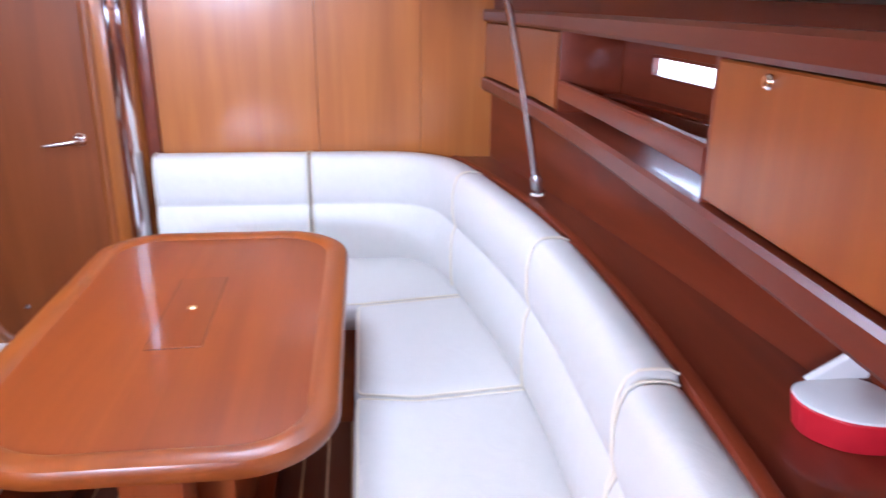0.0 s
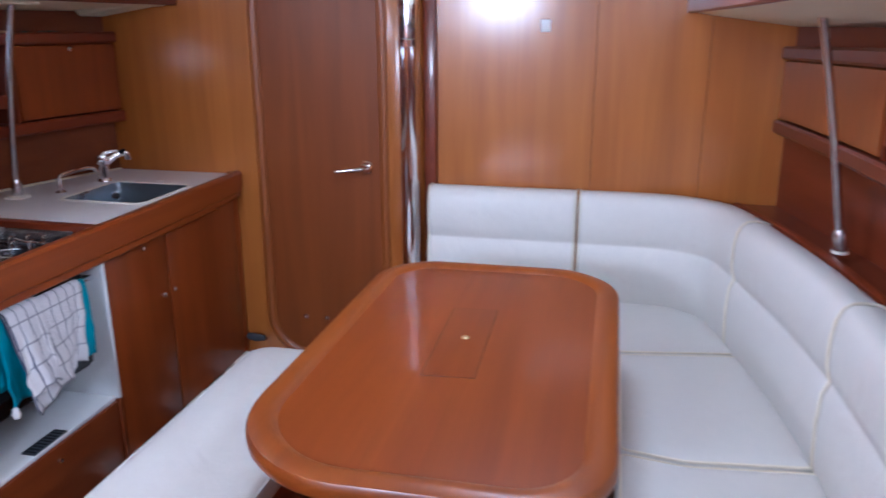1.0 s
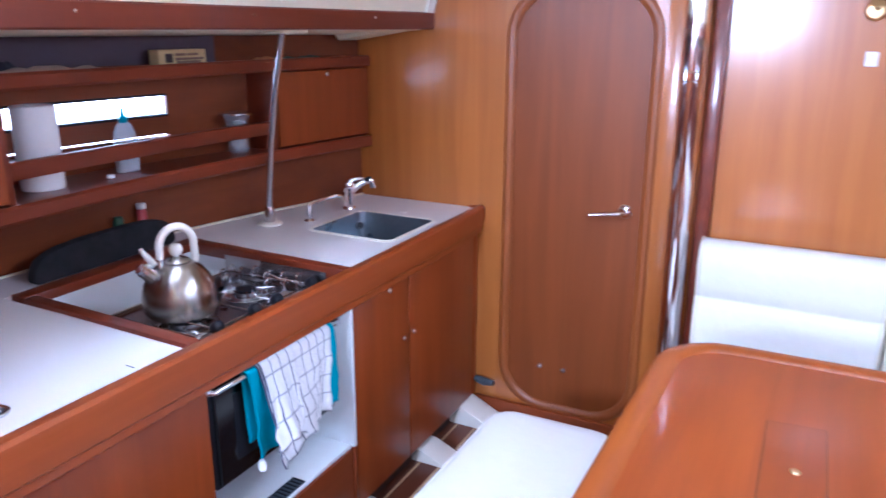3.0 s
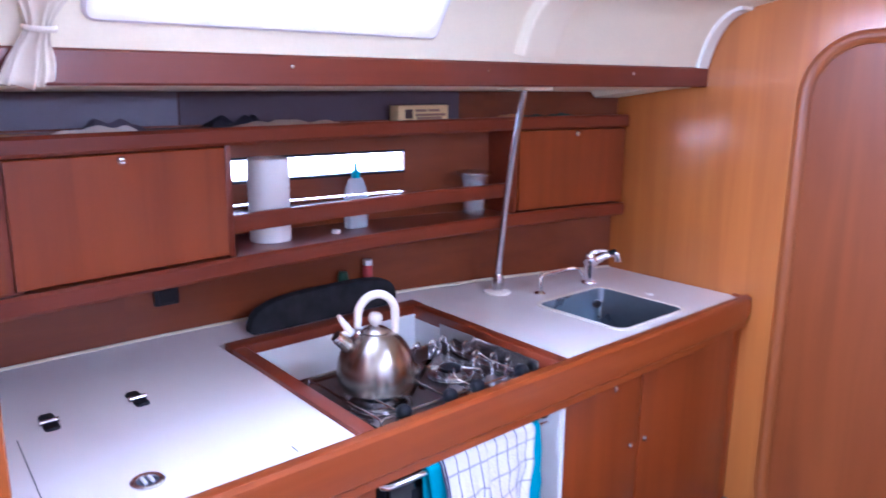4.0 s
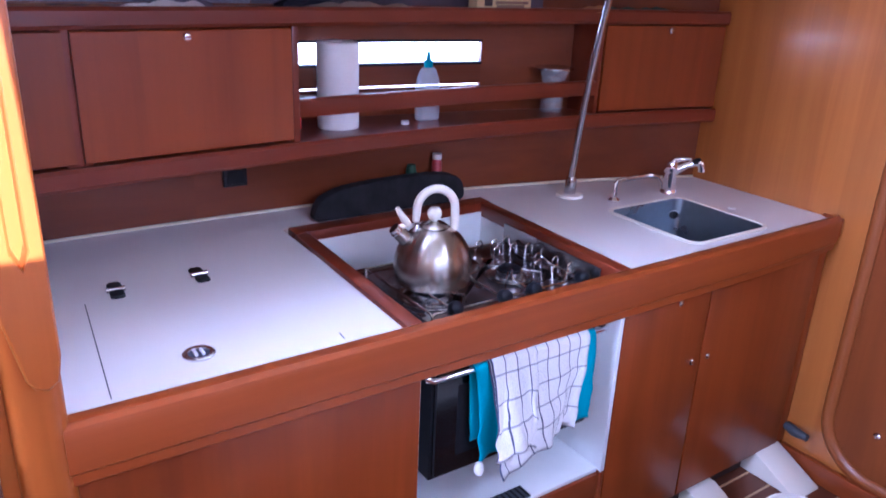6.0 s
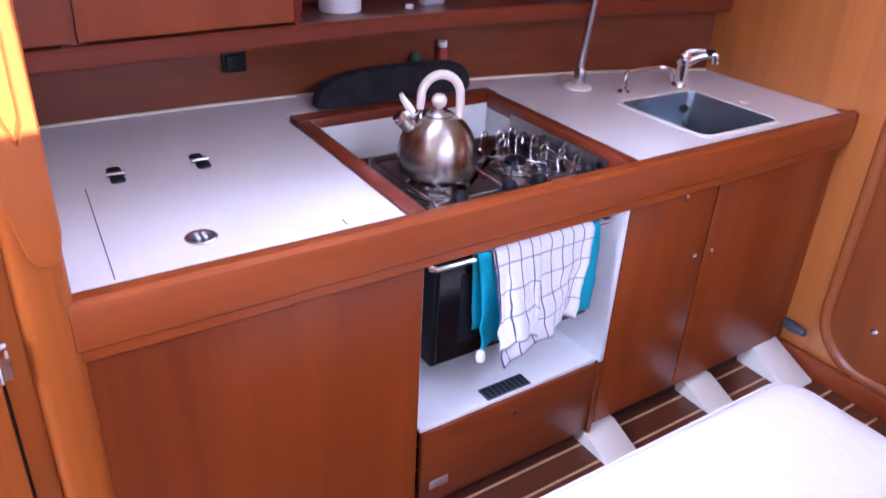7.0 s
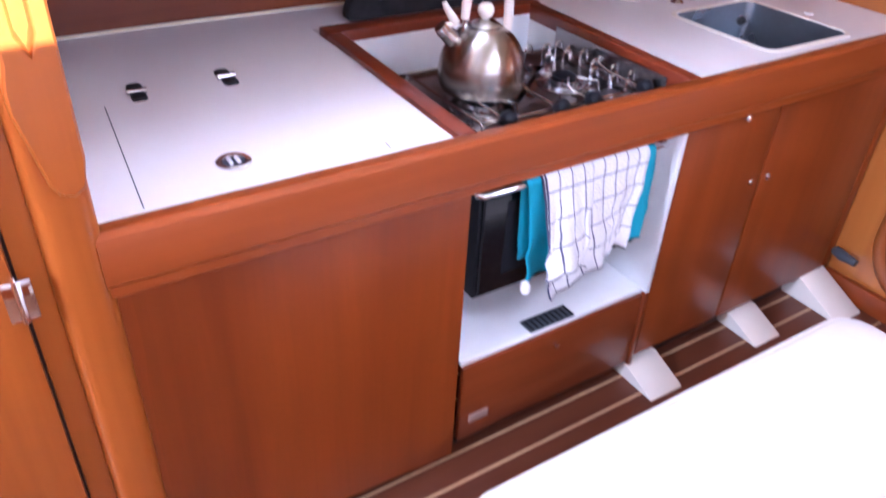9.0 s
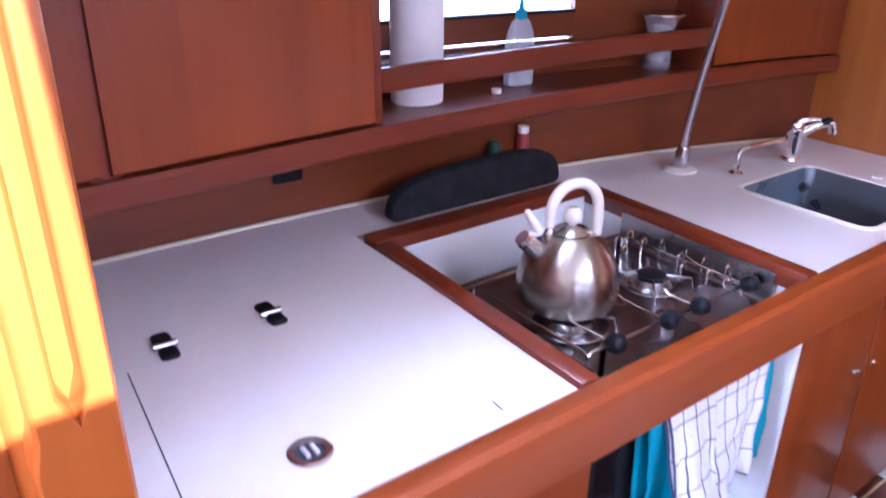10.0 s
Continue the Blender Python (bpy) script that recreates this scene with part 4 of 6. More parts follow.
tube(bm, [(-2.010, 2.450, CT + 0.105), (-1.999, 2.464, CT + 0.112), (-1.994, 2.470, CT + 0.113)], [0.011, 0.0125, 0.010], 12)
part("grip", bm, black, hd_, "black grip of the spray head")
bm = bmesh.new()
tube(bm, [(-2.053, 2.398, CT + 0.100), (-2.046, 2.406, CT + 0.112), (-2.030, 2.426, CT + 0.117), (-2.014, 2.446, CT + 0.118)], [0.012, 0.010, 0.0075, 0.005], 12)
part("lever", bm, chrome, tap)
pump = thing("fresh_water_spout", (-2.058, 2.145, CT), "slim chrome swan-neck spout beside the sink", "tap")
bm = lathe(bmesh.new(), [(0, 0), (0.020, 0), (0.020, 0.006), (0.010, 0.014), (0.009, 0.03), (0, 0.03)], (-2.058, 2.145, CT), 16)
part("base", bm, chrome, pump)
bm = bmesh.new()
tube(bm, [(-2.058, 2.145, CT + 0.02), (-2.058, 2.145, CT + 0.060), (-2.055, 2.152, CT + 0.068), (-2.043, 2.210, CT + 0.074), (-2.033, 2.275, CT + 0.076), (-2.028, 2.305, CT + 0.070), (-2.026, 2.322, CT + 0.050), (-2.026, 2.327, CT + 0.030)], 0.0075, 10)
part("neck", bm, chrome, pump)
tagged(part("worktop_button", lathe(bmesh.new(), [(0, 0), (0.013, 0), (0.012, 0.004), (0, 0.006)], (-1.826, 2.440, CT), 16), white_plastic), "white round push button on the worktop", "button")

# fridge lid: joint line, latch and hinges
for xa, xb, y in ((-2.015, -1.612, 0.546), (-1.645, -1.620, 0.962)):
    part("lid_joint", one_box(xa, xb, y - 0.0011, y + 0.0011, CT - 0.0005, CT + 0.0006, 0, turn=Matrix.Rotation(radians(-4.0), 4, "Z")), rubber, worktop, "thin dark joint of the fridge lid")
latch = thing("fridge_latch", (-1.694, 0.700, CT), "round flush chrome ring latch in the fridge lid", "latch")
part("ring", lathe(bmesh.new(), [(0.019, 0.0), (0.030, 0.0), (0.030, 0.003), (0.027, 0.005), (0.020, 0.004), (0.019, 0.001)], (-1.694, 0.700, CT), 28), satin, latch)
part("cup", lathe(bmesh.new(), [(0, 0.0008), (0.019, 0.0008), (0.019, 0.0012), (0, 0.0012)], (-1.694, 0.700, CT), 24), cup_grey, latch)
# two pale bars paint the bright reflections on the pull
for dy in (-0.0065, 0.0065):
    part("pull", one_box(-1.705, -1.683, 0.700 + dy - 0.0032, 0.700 + dy + 0.0032, CT + 0.001, CT + 0.007, 0.002), pull_glint, latch)
for x, y, rot in ((-2.055, 0.629, -3), (-2.058, 0.810, 1)):
    h = thing("lid_hinge", (x, y, CT), "black and steel lid hinge on the worktop", "hinge", "lid hinges")
    m = Matrix.Rotation(radians(rot), 4, "Z")
    for dx in (-0.024, 0.024):
        part("flap", slab(bmesh.new(), [tuple((m @ Vector((u, v, 0)))[:2]) for u, v in rounded(dx - 0.018, dx + 0.018, -0.0150, 0.0150, 0.009, 4)], [(0, 0), (0, 0.004), (0.003, 0.007)], lambda u, v, w: (x + u, y + v, CT + w)), black, h)
    bm = bmesh.new()
    e = m @ Vector((0, 0.019, 0))
    tube(bm, [(x - e.x, y - e.y, CT + 0.005), (x + e.x, y + e.y, CT + 0.005)], 0.006, 10)
    part("pin", bm, hob_steel, h)

# cooker well frame
frame_ob = thing("cooker_surround", (-1.95, 1.4, CT), "mahogany frame round the cooker well", "frame")


def skew(bm):
    """The cooker well stands a little askew in the worktop."""
    for v in bm.verts:
        v.co.y -= 0.030 * (v.co.x + 1.90)
    return slant(bm)


part("side", skew(one_box(-2.235, XI, 1.094, 1.132, 0.862, CT + 0.012, 0.004)), maroon_x, frame_ob)
part("side", skew(one_box(-2.235, XI, 1.704, 1.742, 0.862, CT + 0.012, 0.004)), maroon_x, frame_ob)
part("back", skew(one_box(-2.240, -2.182, 1.094, 1.742, 0.862, CT + 0.014, 0.004)), maroon_y, frame_ob)
part("well_back", skew(one_box(-2.186, -2.178, 1.132, 1.704, 0.740, 0.880, 0.001)), white_in, frame_ob, "white back of the well")
part("well_side", skew(one_box(-2.178, -1.66, 1.121, 1.133, 0.740, 0.866, 0.001)), white_in, frame_ob)
part("well_side", skew(one_box(-2.178, -1.66, 1.703, 1.715, 0.740, 0.866, 0.001)), white_in, frame_ob)

# ---- cooker ----
HB = 0.828  # hob plate
CY0, CY1 = 1.188, 1.690  # its sides
cooker = thing("cooker", (-1.85, 1.440, 0.42), "stainless gimballed cooker with black glass oven door", "cooker")
part("body", one_box(-2.03, -1.654, CY0 + 0.006, CY1 - 0.006, 0.44, HB - 0.02, 0.004), black, cooker)
bm = bmesh.new()
slab(bm, rounded(-2.055, -1.640, CY0, CY1, 0.012, 4), [(0.0, HB - 0.020), (0, HB + 0.004), (0.003, HB + 0.006), (0.009, HB + 0.005), (0.016, HB), (0.022, HB - 0.001)])
hob = part("hob_plate", bm, hob_steel, cooker, "stainless hob plate with a raised edge")
part("hob_front", one_box(-1.6395, -1.622, CY0 + 0.004, CY1 - 0.004, HB - 0.030, HB - 0.002, 0.004), hob_steel, cooker, "folded steel front edge of the hob")
door_ = part("oven_door", one_box(-1.656, -1.640, CY0 + 0.012, CY1 - 0.008, 0.452, 0.765, 0.006), black_glass, cooker, "black glass oven door")
part("oven_window", one_box(-1.641, -1.6385, CY0 + 0.07, CY1 - 0.07, 0.50, 0.69, 0.001), black, door_)
panel_ = part("control_panel", one_box(-1.656, -1.630, CY0 + 0.004, CY1 - 0.004, 0.772, HB - 0.031, 0.003), hob_steel, cooker)
for k in range(7):
    part("vent_slot", one_box(-1.6305, -1.6290, CY0 + 0.075 + 0.055 * k, CY0 + 0.112 + 0.055 * k, 0.778, 0.787, 0.0005, 1), black, panel_)
part("door_edge", one_box(-1.654, -1.644, CY1 - 0.008, CY1 + 0.002, 0.452, 0.765, 0.003), satin, cooker)
bm = bmesh.new()
tube(bm, [(-1.642, 1.170, 0.742), (-1.616, 1.160, 0.742), (-1.609, 1.170, 0.742), (-1.609, 1.686, 0.742), (-1.616, 1.698, 0.742), (-1.642, 1.690, 0.742)], 0.0075, 12)
part("oven_handle", bm, chrome, cooker, "chrome towel-bar oven handle")
for y, reach in ((1.272, 0.085), (1.413, 0.105), (1.503, 0.050), (1.660, 0.120)):
    # each clamp: a black knob on the front rail and an arm that reaches in to the pan
    bm = lathe(bmesh.new(), [(0, 0), (0.010, 0), (0.0155, 0.004), (0.0180, 0.012), (0.0180, 0.020), (0.0150, 0.028), (0.009, 0.032), (0, 0.033)], (-1.700, y, 0.852), 20, (0.80, 0, 0.45))
    knob = part("clamp_knob", bm, black, cooker, "black ribbed clamp knob")
    bm = bmesh.new()
    tube(bm, [(-1.696, y, 0.856), (-1.715, y - 0.002, 0.856), (-1.715 - reach * 0.7, y - 0.006, 0.857), (-1.715 - reach, y - 0.008, 0.866), (-1.715 - reach, y - 0.008, 0.884)], 0.0026, 8)
    part("clamp_arm", bm, chrome, knob)


def burner(x, y, r):
    bm = lathe(bmesh.new(), [(r * 1.75, 0.0008), (r * 1.80, 0.004), (r * 1.70, 0.0055), (r * 1.55, 0.003), (r * 1.45, 0.001)], (x, y, HB), 36)
    part("drip_ring", bm, hob_bright, cooker, "polished drip ring round the burner")
    bm = lathe(bmesh.new(), [(0, 0), (r * 1.25, 0), (r * 1.25, 0.003), (r * 1.05, 0.005), (r * 1.0, 0.012), (r, 0.020), (r * 0.4, 0.022), (0, 0.022)], (x, y, HB), 28)
    b = part("burner", bm, hob_bright, cooker, "alloy gas burner")
    bm = lathe(bmesh.new(), [(0, 0.0205), (r * 0.78, 0.0215), (r * 0.80, 0.026), (r * 0.5, 0.029), (0, 0.029)], (x, y, HB), 24)
    part("burner_cap", bm, black, b)
    return b


burner(-1.815, 1.292, 0.042)
burner(-1.838, 1.548, 0.036)
burner(-1.965, 1.455, 0.042)
# wire pan supports: a rail all round on short feet, and cross bars
for pts in ([(-2.010, CY0 + 0.030), (-2.010, CY1 - 0.030)], [(-1.700, CY0 + 0.030), (-1.700, CY1 - 0.030)], [(-2.010, CY0 + 0.030), (-1.700, CY0 + 0.030)], [(-2.010, 1.415), (-1.700, 1.415)], [(-2.010, CY1 - 0.030), (-1.700, CY1 - 0.030)]):
    bm = bmesh.new()
    (xa, ya), (xb, yb) = pts
    tube(bm, [(xa, ya, HB), (xa, ya, HB + 0.018), (xa + (xb - xa) * 0.02, ya + (yb - ya) * 0.02, HB + 0.022), (xb - (xb - xa) * 0.02, yb - (yb - ya) * 0.02, HB + 0.022), (xb, yb, HB + 0.018), (xb, yb, HB)], 0.0030, 8)
    part("pan_support", bm, hob_bright, cooker, "bright wire pan support")
for cx, cy in ((-1.815, 1.292), (-1.838, 1.548)):
    for k in range(4):
        a = radians(45 + 90 * k)
        bm = bmesh.new()
        tube(bm, [(cx + 0.085 * math.cos(a), cy + 0.085 * math.sin(a), HB), (cx + 0.080 * math.cos(a), cy + 0.080 * math.sin(a), HB + 0.022), (cx + 0.03 * math.cos(a), cy + 0.03 * math.sin(a), HB + 0.0245)], 0.0022, 8)
        part("pan_prong", bm, hob_bright, cooker)
part("side_screen", one_box(-2.05, -1.655, CY0 - 0.004, CY0 - 0.001, HB, HB + 0.026, 0.001), black, cooker, "black side strip")
part("side_screen", one_box(-2.05, -1.655, CY1 + 0.001, CY1 + 0.004, HB, HB + 0.060, 0.001), hob_steel, cooker, "upright steel side screen")
# two rows of bent clamp wires beside the screen
for x, y, tall in ((-2.000, 1.555, 0.040), (-1.975, 1.590, 0.046), (-1.945, 1.575, 0.036), (-1.930, 1.622, 0.046), (-1.905, 1.655, 0.048), (-1.985, 1.640, 0.044),
                   (-1.840, 1.632, 0.044), (-1.815, 1.612, 0.036), (-1.795, 1.655, 0.046), (-1.765, 1.632, 0.038), (-1.745, 1.665, 0.046), (-1.725, 1.640, 0.034)):
    bm = bmesh.new()
    c = Vector((x, y, HB + 0.001))
    up, out = Vector((0, 0, tall)), Vector((-0.006, 0.026, 0))
    tube(bm, [c, c + up * 0.80, c + up * 0.95 + out * 0.12, c + up + out * 0.4, c + up * 0.98 + out * 0.8, c + up * 0.78 + out, c + up * 0.35 + out], 0.0024, 8)
    part("pan_clamp", bm, chrome, cooker, "bent chrome pan clamp wire")

# ---- kettle ----
KX, KY, KZ = -1.853, 1.316, HB + 0.0265
kettle = thing("kettle", (KX, KY, KZ), "brushed steel whistling kettle with ivory handle on the hob", "kettle")
prof = [(0, 0), (0.070, 0), (0.076, 0.002), (0.079, 0.006), (0.0835, 0.008), (0.0868, 0.018), (0.0886, 0.032), (0.0886, 0.046), (0.0864, 0.064), (0.0810, 0.083), (0.0725, 0.100), (0.0615, 0.115), (0.0485, 0.127), (0.0365, 0.134), (0.031, 0.136)]
part("body", lathe(bmesh.new(), prof, (KX, KY, KZ), 64), steel, kettle)
part("lid", lathe(bmesh.new(), [(0.0305, 0.1355), (0.0325, 0.1375), (0.030, 0.140), (0.020, 0.146), (0.008, 0.149), (0, 0.149)], (KX, KY, KZ), 32), steel, kettle)
part("lid_knob", lathe(bmesh.new(), [(0, 0.148), (0.006, 0.148), (0.007, 0.151), (0.013, 0.155), (0.0165, 0.164), (0.0155, 0.173), (0.010, 0.180), (0, 0.182)], (KX, KY, KZ), 20), ivory, kettle, "ivory lid knob")
hd = Vector((0.30, 0.95, 0)).normalized()
side = Vector((hd.y, -hd.x, 0))
bm = bmesh.new()
pts = [Vector((KX, KY, KZ + 0.150)) - hd * 0.042]
for k in range(15):
    a = radians(184 - 188 * k / 14)
    pts.append(Vector((KX, KY, KZ + 0.176)) + hd * (0.003 + 0.0435 * math.cos(a)) + Vector((0, 0, 0.048 * math.sin(a))))
pts += [pts[-1] + Vector((0, 0, -0.022)) + hd * 0.001, pts[-1] + Vector((0, 0, -0.046)) + hd * 0.001]
tube(bm, pts, [0.0082] + [0.0097] * (len(pts) - 2) + [0.0088], 14)
part("handle", bm, ivory, kettle, "ivory arched plastic handle")
bm = bmesh.new()
tube(bm, [Vector((KX, KY, KZ + 0.118)) - hd * 0.046, Vector((KX, KY, KZ + 0.147)) - hd * 0.040], 0.006, 10)
part("handle_bracket", bm, chrome, kettle)
bm = bmesh.new()
tube(bm, [Vector((KX, KY, KZ + 0.108)) + hd * 0.050, Vector((KX, KY, KZ + 0.128)) + hd * 0.047], 0.006, 10)
part("handle_bracket", bm, chrome, kettle)
bm = bmesh.new()
s0 = Vector((KX, KY, KZ)) - hd * 0.056 + Vector((0, 0, 0.102))
s1 = Vector((KX, KY, KZ)) - hd * 0.082 + Vector((0, 0, 0.128))
tube(bm, [s0, s1], [0.019, 0.0155], 18)
spout = part("spout", bm, steel, kettle)
bm = bmesh.new()
along_spout = (s1 - s0).normalized()
tube(bm, [s1, s1 + along_spout * 0.004, s1 + along_spout * 0.005, s1 + along_spout * 0.013], [0.0165, 0.0165, 0.0145, 0.0140], 16)
part("whistle_cap", bm, chrome, spout)
bm = bmesh.new()
c = Vector((KX, KY, KZ))
tube(bm, [c - hd * 0.058 + Vector((0, 0, 0.142)), c - hd * 0.068 + Vector((0, 0, 0.156)), c - hd * 0.080 + Vector((0, 0, 0.174)), c - hd * 0.084 + Vector((0, 0, 0.184))], [0.008, 0.0085, 0.0065, 0.005], 12)
tube(bm, [s1 + Vector((0, 0, 0.010)), c - hd * 0.058 + Vector((0, 0, 0.142))], 0.006, 8)
part("whistle_lever", bm, ivory, spout, "ivory whistle lever")
for ob in kettle.children_recursive:
    for v in ob.data.vertices:
        v.co = Vector((KX, KY, KZ)) + (v.co - Vector((KX, KY, KZ))) * Vector((1.085, 1.085, 1.06))

# ---- tea towels on the oven handle ----
def hung_cloth(name, y0, y1, drop_f, drop_b, mat, x=-1.609, seed=1, thick=0.012, wav=0.010, skew=0.0, extra=0.0, lift=0.0, gather=0.03, out=0.0, span=1.0, step=0.0):
    """A cloth folded over the handle bar, with uneven hanging folds."""
    rnd = random.Random(seed)
    ph = [rnd.uniform(0, 6.28) for _ in range(4)]
    bm = bmesh.new()
    uvl = bm.loops.layers.uv.new("UVMap")
    nu, nf, nb, na = 28, 22, 10, 6
    grid = []
    uvs = []
    for i in range(nu + 1):
        u = i / nu
        y = y0 + (y1 - y0) * u
        col, cuv = [], []
        seq = [("f", 1 - j / nf) for j in range(nf)] + [("a", j / na) for j in range(na + 1)] + [("b", (j + 1) / nb) for j in range(nb)]
        for kind, s in seq:
            if kind == "a":
                a = math.pi * s
                px, pz = x + (0.0095 + extra) * math.cos(a), 0.742 + (0.0095 + extra) * math.sin(a)
                w, v = 0, drop_f
            elif kind == "f":
                length = drop_f * (1 - lift * u) * (1 + 0.05 * math.sin(5 * u + ph[0]) + 0.03 * math.sin(13 * u + ph[1]))
                px, pz = x + 0.0095 + extra, 0.742 - length * s
                w, v = s, drop_f * (1 - s)
            else:
                px, pz = x - 0.0095 - extra, 0.742 - drop_b * s
                w, v = s * 0.3, drop_f + drop_b * s
            f = wav * w * (math.sin(11 * u + ph[2] + 1.5 * w) + 0.6 * math.sin(23 * u + ph[3] - 2 * w)) + 0.012 * w * math.sin(3 * u + ph[1]) + 1.1 * wav * w * noise.noise(Vector((5 * u + seed, 4 * s, seed)))
            yy = y + skew * w + 0.012 * w * math.sin(7 * u + 3 * w + ph[0]) + 0.020 * w * noise.noise(Vector((4 * u, 5 * s, seed + 9))) - gather * w * (u - 0.5)
            zz = pz - 0.02 * w * (u - 0.5) * (1 if kind == "f" else 0)
            near = step * (1 - max(0.0, min(1.0, (u - 0.38) / 0.14)))
            col.append(bm.verts.new((px + (f + (0.006 + out + near) * w if kind == "f" else -abs(f) * 0.2), yy, zz)))
            cuv.append((u * span, v / 0.45))
        grid.append(col)
        uvs.append(cuv)
    for i in range(nu):
        for j in range(len(grid[0]) - 1):
            fc = bm.faces.new((grid[i][j], grid[i + 1][j], grid[i + 1][j + 1], grid[i][j + 1]))
            for lp, (a, b) in zip(fc.loops, ((i, j), (i + 1, j), (i + 1, j + 1), (i, j + 1))):
                lp[uvl].uv = uvs[a][b]
    ob = part(name, bm, mat, None, "", angle=80)
    md = ob.modifiers.new("thickness", "SOLIDIFY")
    md.thickness, md.offset = 0.004, 1.0
    return ob


tagged(hung_cloth("turquoise_towel", 1.272, 1.640, 0.255, 0.20, cloth_teal, seed=3, wav=0.010, skew=0.02, lift=0.14), "turquoise tea towel folded over the oven handle", "tea towel")
checked = tagged(hung_cloth("checked_towel", 1.306, 1.614, 0.282, 0.12, check, seed=8, wav=0.012, skew=0.0, extra=0.006, lift=0.25, gather=0.075, out=0.012, step=0.020), "white tea towel with blue check over the oven handle", "tea towel")
fold = hung_cloth("front_fold", 1.310, 1.440, 0.212, 0.10, check, seed=4, wav=0.006, extra=0.012, lift=0.04, gather=0.012, out=0.040, span=0.42)
fold.parent = checked
bm = bmesh.new()
lathe(bm, [(0, 0), (0.010, 0.003), (0.013, 0.015), (0.009, 0.03), (0, 0.036)], (-1.592, 1.296, 0.462), 10)
tagged(part("towel_tag", bm, white_plastic), "white hanging tag at the towel's corner", "tag")

# ---- upper shelf units ----
def upper_unit(name, fn, hull, sign, y0, y1, z, doors, niche, label, sheer=0.0):
    """A shelf unit along the hull: lower and upper shelves with rounded front trims, doors, and an open niche with a fiddle rail."""
    zl, zu, zr = z
    ob = thing(name, (fn((y0 + y1) / 2), (y0 + y1) / 2, zl), label, "shelf unit")
    s = -sign  # the side that faces the cabin
    n = 20
    def shelf(z0, z1):
        bm = bmesh.new()
        rows = []
        for k in range(n + 1):
            y = y0 + (y1 - y0) * k / n
            rows.append([bm.verts.new(p) for p in ((fn(y) + s * 0.004, y, z0), (hull(y) + sign * 0.001, y, z0), (hull(y) + sign * 0.001, y, z1), (fn(y) + s * 0.004, y, z1))])
        for a, b in zip(rows, rows[1:]):
            for i in range(4):
                bm.faces.new((a[i], a[(i + 1) % 4], b[(i + 1) % 4], b[i]))
        bm.faces.new(rows[0])
        bm.faces.new(rows[-1][::-1])
        put("shelf", bm, deep_y)

    def put(nm, bm, mat, parent=None, lab=""):
        for v in bm.verts:
            v.co.z -= sheer * (v.co.y - 1.2)
        return part(nm, bm, mat, parent or ob, lab)

    shelf(zl + 0.005, zl + 0.045)
    shelf(zu + 0.008, zu + 0.030)
    for za, zb, out in ((zl, zl + 0.047, 0.022), (zu, zu + 0.044, 0.020)):
        prof = [(s * o, zz) for o, zz in ((0.0, za), (out - 0.006, za), (out, za + 0.008), (out, zb - 0.008), (out - 0.006, zb), (0.0, zb))]
        put("trim", sweep(bmesh.new(), along(fn, y0, y1, n), prof), maroon_y if sign < 0 else fascia_wood)
    for a, b, knob in doors:
        prof = [(s * o, zz) for o, zz in ((-0.012, zl + 0.052), (0.005, zl + 0.052), (0.008, zl + 0.055), (0.008, zu - 0.007), (0.005, zu - 0.004), (-0.012, zu - 0.004))]
        d = put("door", sweep(bmesh.new(), along(fn, a + 0.003, b - 0.003, 8), prof), red_z if sign < 0 else locker_wood)
        if knob:
            kb = lathe(bmesh.new(), [(0, 0), (0.010, 0), (0.010, 0.004), (0.007, 0.008), (0, 0.009)], (fn(knob) + s * 0.009, knob, zu - 0.020), 16, (s, 0, 0))
            put("catch_button", kb, chrome, d)
    for (_, e, _), (b, _, _) in zip(sorted(doors), sorted(doors)[1:]):
        if 0 < b - e < 0.02:
            prof = [(s * o, zz) for o, zz in ((-0.030, zl + 0.046), (-0.003, zl + 0.046), (-0.003, zu + 0.004), (-0.030, zu + 0.004))]
            put("stile", sweep(bmesh.new(), along(fn, e - 0.02, b + 0.02, 3), prof), maroon_y)
    for y in niche:
        x_in, x_out = fn(y) + s * 0.004, hull(y)
        put("divider", one_box(min(x_in, x_out), max(x_in, x_out), y - 0.008, y + 0.008, zl + 0.045, zu + 0.008, 0.001), maroon_y)
    prof = [(s * o, zz) for o, zz in ((-0.010, zr), (0.004, zr), (0.006, zr + 0.004), (0.006, zr + 0.041), (0.002, zr + 0.046), (-0.010, zr + 0.046))]
    put("fiddle_rail", sweep(bmesh.new(), along(fn, niche[0] + 0.008, niche[1] - 0.008, 12), prof), maroon_y, None, "mahogany fiddle rail across the niche")
    # ledge under the window
    bm = bmesh.new()
    prof = [(s * o, zz) for o, zz in ((0.0, zr + 0.004), (0.050, zr + 0.004), (0.054, zr + 0.008), (0.050, zr + 0.012), (0.0, zr + 0.012))]
    put("window_ledge", sweep(bm, along(hull, niche[0] + 0.008, niche[1] - 0.008, 10), prof), maroon_y)
    return ob


upper_unit("galley_shelf_unit", port_face, port_hull, -1, YA + 0.004, YB - 0.006, (1.106, 1.434, 1.212),
           ((YA + 0.004, 0.600, 0), (0.610, 1.106, 0.851), (2.160, YB - 0.006, 2.420)), (1.115, 2.150), "curved mahogany lockers and open niche above the galley")
upper_unit("saloon_shelf_unit", star_face, star_hull, 1, YR + 0.01, YB - 0.016, (1.160, 1.415, 1.243),
           ((-0.30, 0.700, 0.545), (-1.74, -0.31, 0), (1.670, YB - 0.016, 0)), (0.710, 1.660), "curved mahogany lockers and open niche above the settee", 0.022)

